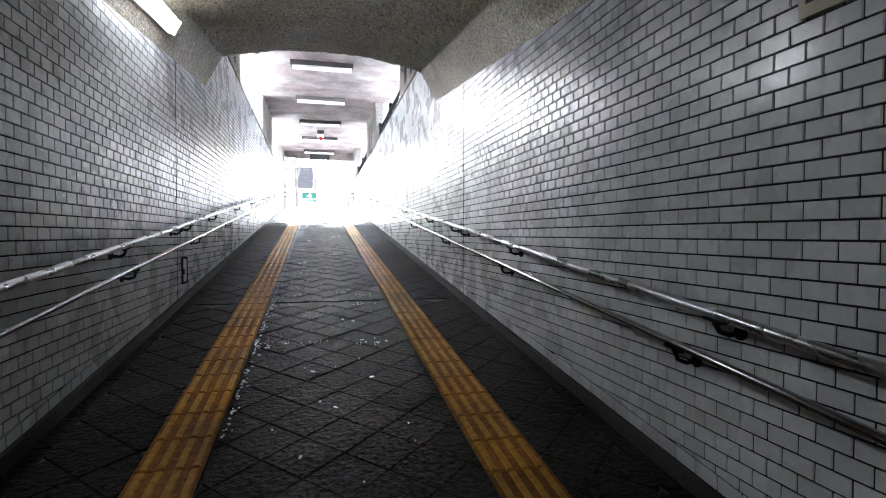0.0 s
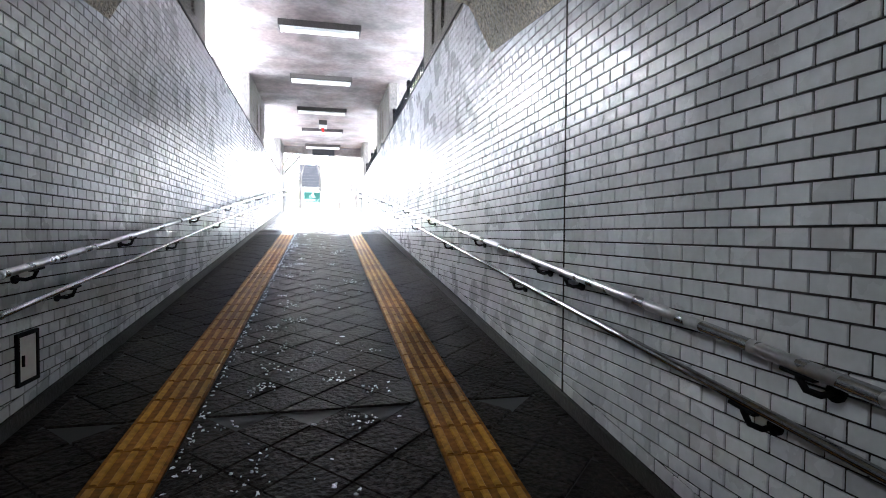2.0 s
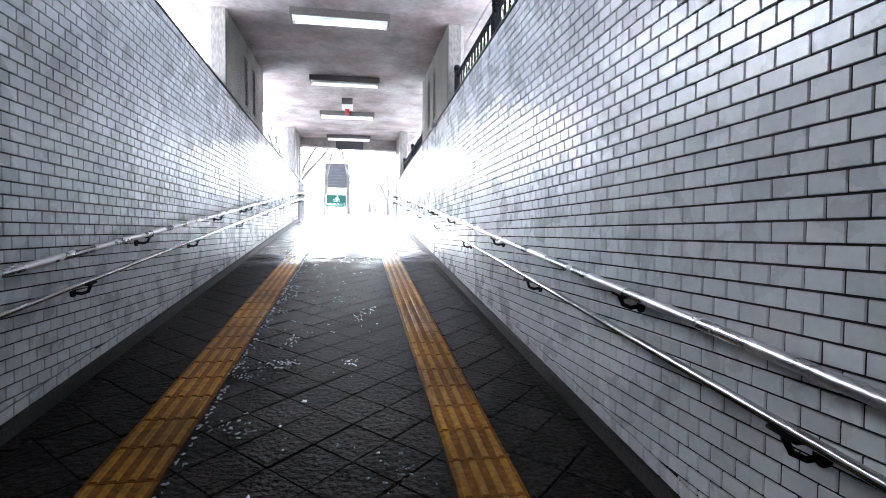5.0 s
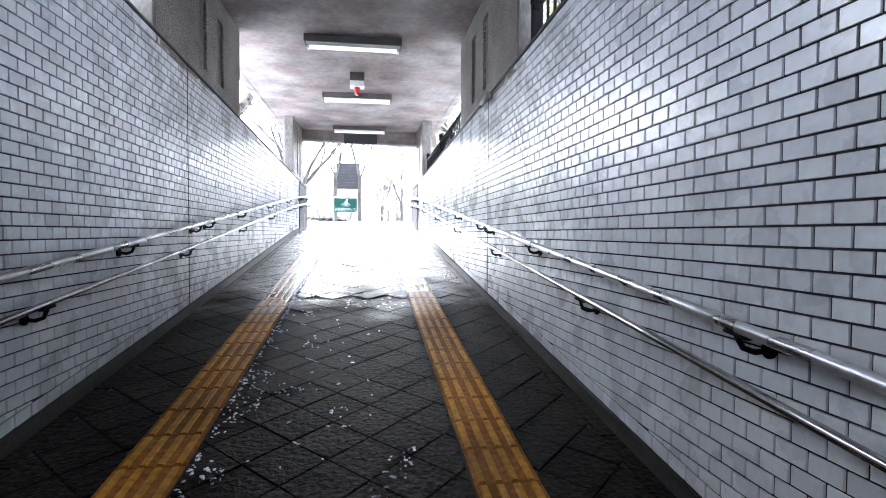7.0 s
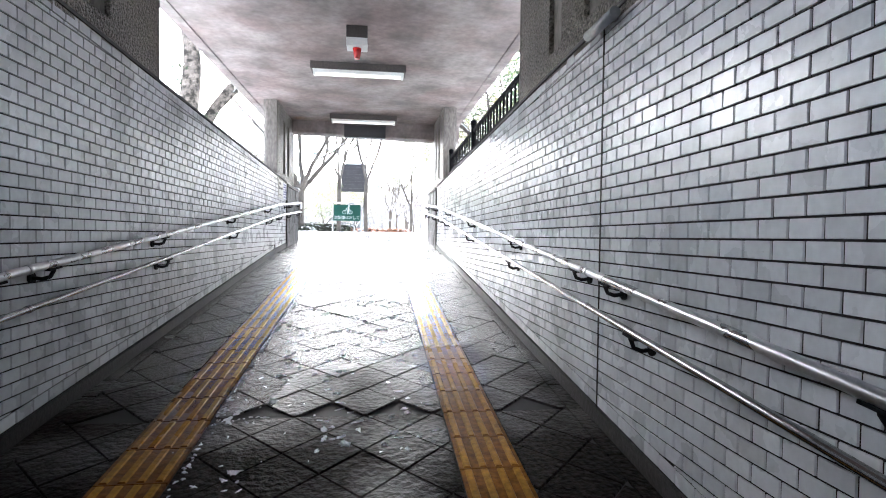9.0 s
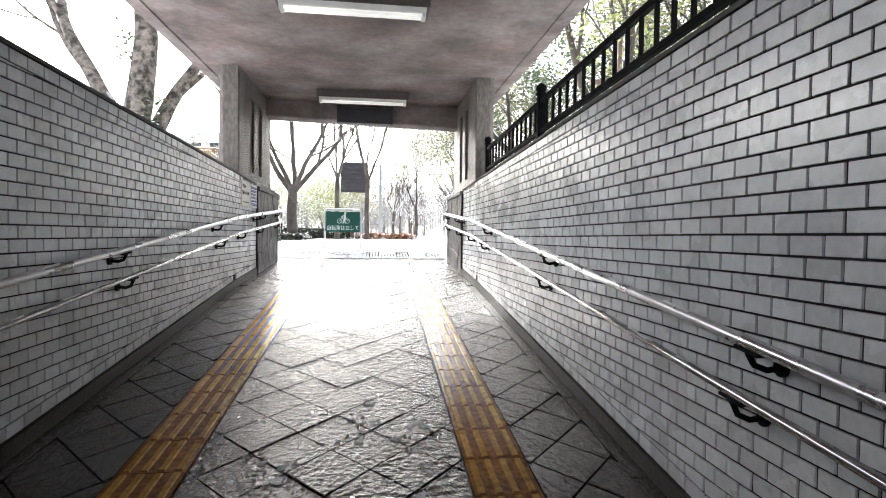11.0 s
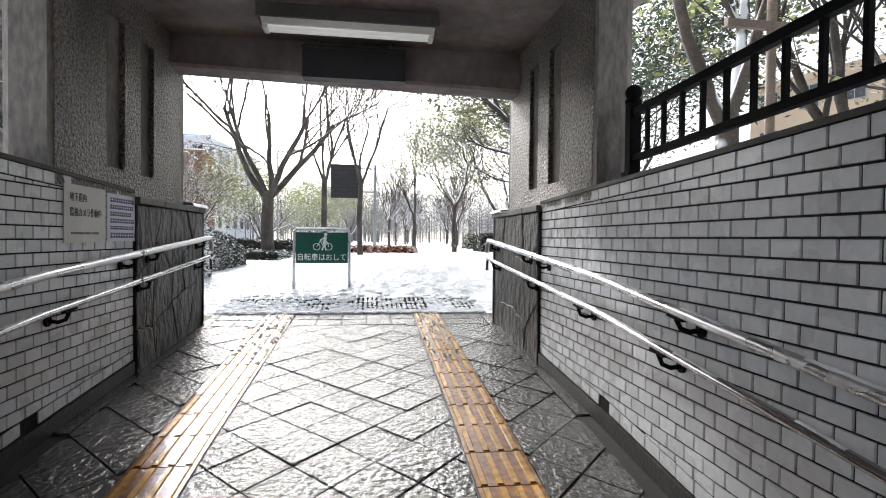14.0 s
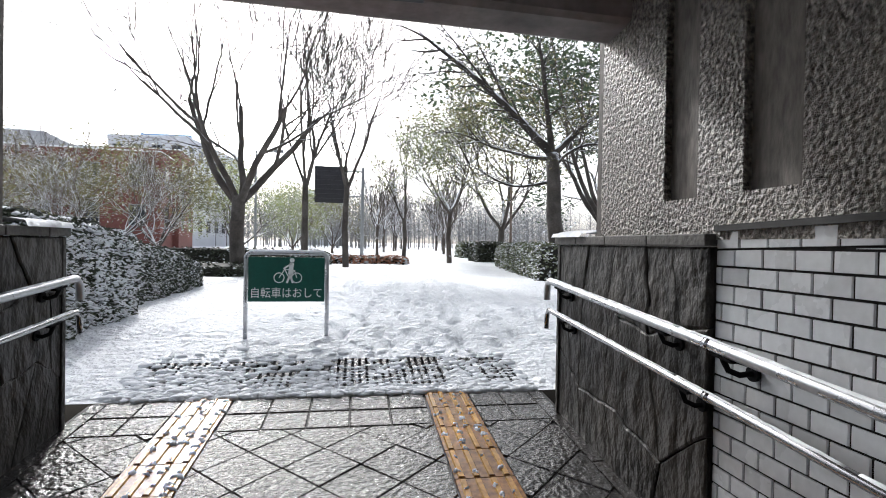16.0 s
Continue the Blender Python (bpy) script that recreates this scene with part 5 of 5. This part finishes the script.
# ---- pieces of walls and floor ----
def clip(poly, a, b, c):
    """Keeps the part of a polygon where a*y + b*z <= c."""
    out = []
    for i, p in enumerate(poly):
        q = poly[(i + 1) % len(poly)]
        dp, dq = a * p[0] + b * p[1] - c, a * q[0] + b * q[1] - c
        if dp <= 0:
            out.append(p)
        if (dp < 0 < dq) or (dq < 0 < dp):
            t = dp / (dp - dq)
            out.append((p[0] + (q[0] - p[0]) * t, p[1] + (q[1] - p[1]) * t))
    return out


def area(poly):
    return abs(sum(p[0] * q[1] - q[0] * p[1] for p, q in zip(poly, poly[1:] + poly[:1]))) / 2


COURSE, LONG, GAP, PROUD = 0.0681, 0.1300, 0.0076, 0.0065


def slab(poly, base, bev, place):
    """A thin piece with an eased rim: verts and faces for an outline given in its own plane."""
    n = len(poly)
    cy, cz = sum(p[0] for p in poly) / n, sum(p[1] for p in poly) / n
    v = [place(p[0], p[1], 0.0) for p in poly]
    for p in poly:
        L = math.hypot(p[0] - cy, p[1] - cz) + 1e-9
        k = max(0.2, 1 - bev * 1.4 / L)
        v.append(place(cy + (p[0] - cy) * k, cz + (p[1] - cz) * k, base))
    f = [tuple(range(n, 2 * n))] + [(i, (i + 1) % n, n + (i + 1) % n, n + i) for i in range(n)]
    return v, f


def wall_tiles(side):
    """Running-bond tiles in level courses; a row parallel to the floor at the foot and one along the coping at the head."""
    rnd = random.Random(3 + side)
    polys = []
    z_lo, z_hi = floor_z(START) - 0.1, 1.9
    j0, j1 = int(z_lo / COURSE) - 1, int(z_hi / COURSE) + 1
    breaks = (3.93, 14.06) if side > 0 else (3.95, 13.72)

    def add(poly):
        ys_ = [p[0] for p in poly]
        for yb in breaks:
            if min(ys_) < yb < max(ys_):
                a, b = clip(poly, 1, 0, yb - 0.009), clip(poly, -1, 0, -(yb + 0.009))
                for q in (a, b):
                    if len(q) > 2 and area(q) > 0.0003:
                        polys.append(q)
                return
        if len(poly) > 2 and area(poly) > 0.00025:
            polys.append(poly)
    foot = COURSE + 0.088
    m1, c1 = SLOPE, -SLOPE * KINK
    # each panel between movement joints keeps its own bond
    anchors, longs = ((2.977 + LONG / 2, 11.171, 17.576), (0.1280, 0.1287, LONG)) if side > 0 else ((0.0, 12.965, 19.033), (LONG, LONG, LONG))
    panels = list(zip((START,) + breaks, breaks + (CLAD,), anchors, longs))
    last = longs[-1]
    cells = []
    for j in range(j0, j1):
        for lo, hi, anchor, unit in panels:
            off = anchor + (j % 2) * unit / 2
            for i in range(math.ceil((lo - off) / unit) - 1, math.ceil((hi - off) / unit)):
                cells.append((j, i * unit + off, lo, hi, unit))
    for j, y, lo, hi, unit in cells:
        # the courses fall very slightly up the ramp
        z = j * COURSE + 0.055 + COURSE * float(np.interp(y, *((3.0, 11.2, 16.0, 17.6, 19.0), (0.64, 0.47, 0.29, 0.08, 0.0)) if side > 0 else ((5.2, 13.0, 19.0), (-0.64, -0.52, -0.60))))
        p = [(y + GAP / 2, z + GAP / 2), (y + unit - GAP / 2, z + GAP / 2), (y + unit - GAP / 2, z + COURSE - GAP / 2), (y + GAP / 2, z + COURSE - GAP / 2)]
        yc = y + unit / 2
        if yc < START or z + COURSE < floor_z(yc) or z > top_z(side, yc) + 0.1:
            continue
        m, c = (SLOPE, -SLOPE * KINK) if yc < KINK else (SLOPE2, -SLOPE2 * KINK)
        p = clip(p, m, -1, -(c + foot + GAP / 2))
        if yc < PORTAL:
            p = clip(p, -0.104, 1, 0.91 - 0.104 * PORTAL - 0.002)
        else:
            t0, tm = top_z(side, 0), top_z(side, 1) - top_z(side, 0)
            p = clip(p, -tm, 1, t0 - COURSE - GAP / 2)
        if len(p) > 2:
            p = clip(clip(p, 1, 0, hi - (0.009 if hi < CLAD else 0.004)), -1, 0, -(lo + 0.009))
        if len(p) > 2:
            add(p)
    # foot row
    y = START
    while y < CLAD - 0.02:
        e = min(y + LONG, CLAD)
        a, b = y + GAP / 2, e - GAP / 2
        if not (a < KINK < b):
            add([(a, floor_z(a) + 0.088 + GAP / 2), (b, floor_z(b) + 0.088 + GAP / 2), (b, floor_z(b) + foot - GAP / 2), (a, floor_z(a) + foot - GAP / 2)])
        y = e
    # head row
    y = PORTAL
    while y < CLAD - 0.02:
        e = min(y + LONG, CLAD)
        a, b = y + GAP / 2, e - GAP / 2
        add([(a, top_z(side, a) - COURSE + GAP / 2), (b, top_z(side, b) - COURSE + GAP / 2), (b, top_z(side, b) - 0.003), (a, top_z(side, a) - 0.003)])
        y = e
    wall = walls[side]
    shared = {}
    v_all, f_all = [], []
    x0 = side * (HALF + 0.007)
    made = 0
    for p in polys:
        tilt_y, tilt_z, dx = rnd.gauss(0, 0.007), rnd.gauss(0, 0.007), rnd.gauss(0, 0.0005)
        cy, cz = sum(q[0] for q in p) / len(p), sum(q[1] for q in p) / len(p)
        if 18.2 < cy < CLAD and 0.55 < cz < 1.3 and len(p) == 4 and abs(area(p) - (last - GAP) * (COURSE - GAP)) < 1e-5 and made < 300:
            # whole tiles near the exit, each a piece of its own
            if "m" not in shared:
                q = [(-(last - GAP) / 2, -(COURSE - GAP) / 2), ((last - GAP) / 2, -(COURSE - GAP) / 2), ((last - GAP) / 2, (COURSE - GAP) / 2), (-(last - GAP) / 2, (COURSE - GAP) / 2)]
                v, f = slab(q, PROUD, 0.0016, lambda a, b, d: (-side * d, a, b))
                me = bpy.data.meshes.new("tile")
                me.from_pydata(v, [], f if side > 0 else [t[::-1] for t in f])
                me.materials.append(GLAZE)
                b_ = bmesh.new()
                b_.from_mesh(me)
                bmesh.ops.recalc_face_normals(b_, faces=b_.faces)
                if sum(fc.normal.x * -side for fc in b_.faces) < 0:
                    bmesh.ops.reverse_faces(b_, faces=b_.faces)
                b_.to_mesh(me)
                b_.free()
                shared["m"] = me
            o = new("tile", shared["m"])
            o.parent = wall
            o.matrix_local = Matrix.Translation((x0 - side * dx, cy, cz)) @ Matrix.Rotation(tilt_z, 4, "Z") @ Matrix.Rotation(tilt_y, 4, "Y")
            made += 1
            continue
        v, f = slab(p, PROUD, 0.0016, lambda a, b, d: (x0 - side * (d + dx + (tilt_z * (a - cy) + tilt_y * (b - cz) if d else 0)), a, b))
        k = len(v_all)
        v_all += v
        flip = side > 0
        f_all += [tuple(k + t for t in (q[::-1] if flip else q)) for q in f]
    rest = raw("tiles", v_all, f_all, GLAZE, wall)
    tagged(rest, "field of glazed white tiles", kind="stuff")


wall_tiles(-1)
wall_tiles(1)

# paving: diagonal squares between the tactile lines and beside them
SIDE = 0.2755
BANDS = ((-HALF + 0.10, -0.945), (-0.632, 0.640), (0.953, HALF - 0.10))
LASTROW = 23.26


def paving():
    rnd = random.Random(8)
    v_all, f_all = [], []
    r2 = math.sqrt(0.5)
    made = 0
    shared = {}
    for i in range(-30, 125):
        for j in range(-30, 125):
            # u along (1, 1), w along (-1, 1)
            g_u = 0.005 if i % 2 == 0 else 0.0025
            u0, u1, w0, w1 = i * SIDE + 0.002, (i + 1) * SIDE - g_u, j * SIDE + 0.002, (j + 1) * SIDE - 0.002
            sq = [((b - a) * r2, (a + b) * r2 + START) for a, b in ((u0, w0), (u1, w0), (u1, w1), (u0, w1))]
            cx, cy = sum(p[0] for p in sq) / 4, sum(p[1] for p in sq) / 4
            if not (-1.8 < cx < 1.8 and START - 0.3 < cy < LASTROW + 0.3):
                continue
            for lo, hi in BANDS:
                p = clip(clip(clip(clip(sq, 1, 0, hi), -1, 0, -lo), 0, 1, LASTROW), 0, -1, -START)
                if len(p) < 3 or area(p) < 0.0012:
                    continue
                for yb in (4.10, 14.24):
                    ys_ = [q[1] for q in p]
                    if min(ys_) < yb < max(ys_):
                        p = clip(p, 0, 1, yb - 0.009) if sum(ys_) / len(ys_) < yb else clip(p, 0, -1, -(yb + 0.009))
                if len(p) < 3 or area(p) < 0.0012:
                    continue
                dz, tx, ty = rnd.gauss(0, 0.0012), rnd.gauss(0, 0.004), rnd.gauss(0, 0.004)
                px, py = sum(q[0] for q in p) / len(p), sum(q[1] for q in p) / len(p)
                place = lambda a, b, d: (a, b, floor_z(b) - 0.012 + d + (dz + tx * (a - px) + ty * (b - py) if d else 0))
                v, f = slab(p, 0.012, 0.0035, place)
                if py > 16.4 and made < 300:
                    o = raw("paver", v, f, PAVING, floor)
                    made += 1
                else:
                    k = len(v_all)
                    v_all += v
                    f_all += [tuple(k + t for t in q) for q in f]
    # straight border rows at the head of the ramp, and bands along the walls
    for lo, hi in BANDS:
        n = max(1, round((hi - lo) / 0.27))
        for r_ in range(2):
            for k in range(n):
                a, b = lo + (hi - lo) * k / n + 0.003, lo + (hi - lo) * (k + 1) / n - 0.003
                y0, y1 = LASTROW + 0.012 + 0.255 * r_, LASTROW + 0.25 + 0.255 * r_
                v, f = slab([(a, y0), (b, y0), (b, y1), (a, y1)], 0.012, 0.005, lambda x, y, d: (x, y, floor_z(y) - 0.012 + d))
                raw("border_paver", v, f, PAVING, floor)
    for s in (-1, 1):
        y = START
        while y < END - 0.02:
            e = min(y + 0.9, END)
            a, b = sorted((s * (HALF - 0.014), s * (HALF - 0.098)))
            if not y < KINK < e:
                v, f = slab([(a, y + 0.003), (b, y + 0.003), (b, e - 0.003), (a, e - 0.003)], 0.013, 0.004, lambda x, yy, d: (x, yy, floor_z(yy) - 0.012 + d))
                k = len(v_all)
                v_all += v
                f_all += [tuple(k + t for t in q) for q in f]
            y = e
    rest = raw("pavers", v_all, f_all, PAVING, floor)
    tagged(rest, "field of dark diagonal pavers", kind="stuff")


paving()


def tactile_line(x0, x1, name):
    """Guiding blocks with four raised bars each."""
    top = thing(name)
    w = x1 - x0
    size = 0.3
    bm = bmesh.new()
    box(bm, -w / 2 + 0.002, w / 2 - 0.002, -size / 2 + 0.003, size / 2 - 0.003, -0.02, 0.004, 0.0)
    for k in range(4):
        x = -w / 2 + w * (k + 0.5) / 4
        q = [(x - 0.0185, -0.141), (x + 0.0185, -0.141), (x + 0.0185, 0.141), (x - 0.0185, 0.141)]
        lo = [bm.verts.new((a, b, 0.0035)) for a, b in q]
        hi = [bm.verts.new((x + (a - x) * 0.68, b * 0.972, 0.0105)) for a, b in q]
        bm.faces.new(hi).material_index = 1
        # bar ends take the darker yellow, painting the shadow between blocks
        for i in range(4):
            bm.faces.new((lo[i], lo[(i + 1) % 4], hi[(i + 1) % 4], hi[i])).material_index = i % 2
    me = bpy.data.meshes.new("block")
    bm.to_mesh(me)
    bm.free()
    me.materials.append(GROOVE_DIRT_SHADE)
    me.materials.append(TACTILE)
    y = START + size / 2
    while y < END - size / 2 + 0.1:
        o = new("block", me)
        o.parent = top
        s = SLOPE if y < KINK else SLOPE2
        o.matrix_local = Matrix.Translation(((x0 + x1) / 2, y, floor_z(y))) @ Matrix.Rotation(math.atan(s), 4, "X")
        y += size * math.cos(math.atan(s)) + 0.0005
    return tagged(top, "line of yellow tactile guiding blocks with raised bars", "tactile paving", group="tactile lines on the ramp")


tactile_line(-0.940, -0.637, "tactile_line")
tactile_line(0.645, 0.948, "tactile_line")


# slush and wet snow trodden up the ramp
def slush():
    rnd = random.Random(21)
    vv, ff = [], []

    def blob(x, y, r, h):
        n = rnd.randint(8, 13)
        a0, st, tw = rnd.uniform(0, 6.28), rnd.uniform(0.25, 0.9), rnd.uniform(0, 3.14)
        z = floor_z(y) + 0.001
        i = len(vv)
        rad = [r * rnd.uniform(0.35, 1.5) for _ in range(n)]

        def spot(k, a, f):
            u, w = rad[k] * f * math.cos(a) * st, rad[k] * f * math.sin(a)
            return x + u * math.cos(tw) - w * math.sin(tw), y + u * math.sin(tw) + w * math.cos(tw)
        for k in range(n):
            a = a0 + 2 * math.pi * k / n
            px, py = spot(k, a, 1.0)
            vv.append((px, py, floor_z(py) + 0.001))
        for k in range(n):
            a = a0 + 2 * math.pi * k / n
            px, py = spot(k, a, 0.65)
            vv.append((px, py, floor_z(py) + 0.001 + h * rnd.uniform(0.6, 1.2)))
        vv.append((x, y, z + h))
        for k in range(n):
            ff.append((i + k, i + (k + 1) % n, i + n + (k + 1) % n, i + n + k))
            ff.append((i + n + k, i + n + (k + 1) % n, i + 2 * n))
    # clusters along the walked line
    for k in range(130):
        y = rnd.uniform(0.5, 17.5)
        x = -0.05 + rnd.gauss(0, 0.30)
        if 15.0 < y:
            x = rnd.uniform(-0.6, 0.6)
        r = rnd.choice((0.004, 0.006, 0.010, 0.02)) * (1.6 if y > 14 else 0.8)
        blob(x, y, r, 0.004)
    for k in range(34):
        y, x = rnd.uniform(13.6, 17.2), rnd.uniform(-0.55, 0.58)
        for _ in range(rnd.randint(4, 10)):
            blob(x + rnd.gauss(0, 0.07), y + rnd.gauss(0, 0.09), rnd.uniform(0.008, 0.034), 0.002)
    for k in range(46):
        y, x = rnd.uniform(2.0, 13.2), rnd.choice((rnd.uniform(-0.6, -0.2), rnd.uniform(-0.5, 0.5)))
        sx, sy = rnd.uniform(0.02, 0.09), rnd.uniform(0.03, 0.10)
        for _ in range(rnd.randint(6, 22)):
            blob(x + rnd.gauss(0, sx), y + rnd.gauss(0, sy), rnd.uniform(0.003, 0.013), 0.004)
    # snow caught in the diagonal joints
    r2 = math.sqrt(0.5)
    for j in range(30, 56):
        w = j * SIDE
        for _ in range(26):
            u = rnd.uniform(16, 76) * SIDE
            x, y = (w - u) * r2, (u + w) * r2 + START
            if -0.6 < x < 0.35 and 9.2 < y < 14.2 and rnd.random() < 0.8 - abs(x + 0.35):
                for q in range(rnd.randint(4, 12)):
                    d = q * 0.013
                    blob(x - d * r2, y + d * r2, rnd.uniform(0.003, 0.008), 0.003)
    # fringe beside the tactile line
    for k in range(500):
        y = rnd.uniform(1.0, 17.0)
        blob(-0.615 + abs(rnd.gauss(0, 0.018)), y, rnd.uniform(0.006, 0.013), 0.004)
    for k in range(160):
        y = rnd.uniform(22.0, END)
        c = rnd.choice((-0.9, -0.82, -0.75, -0.67, 0.68, 0.76, 0.83, 0.9))
        if c > 0 and rnd.random() < 0.4:
            continue
        blob(c + rnd.gauss(0, 0.008), y, rnd.uniform(0.012, 0.028), 0.016)
    tagged(raw("slush", vv, ff, SNOW, None, smooth=True), "lumps of trodden wet snow on the ramp", "snow", kind="stuff")


slush()
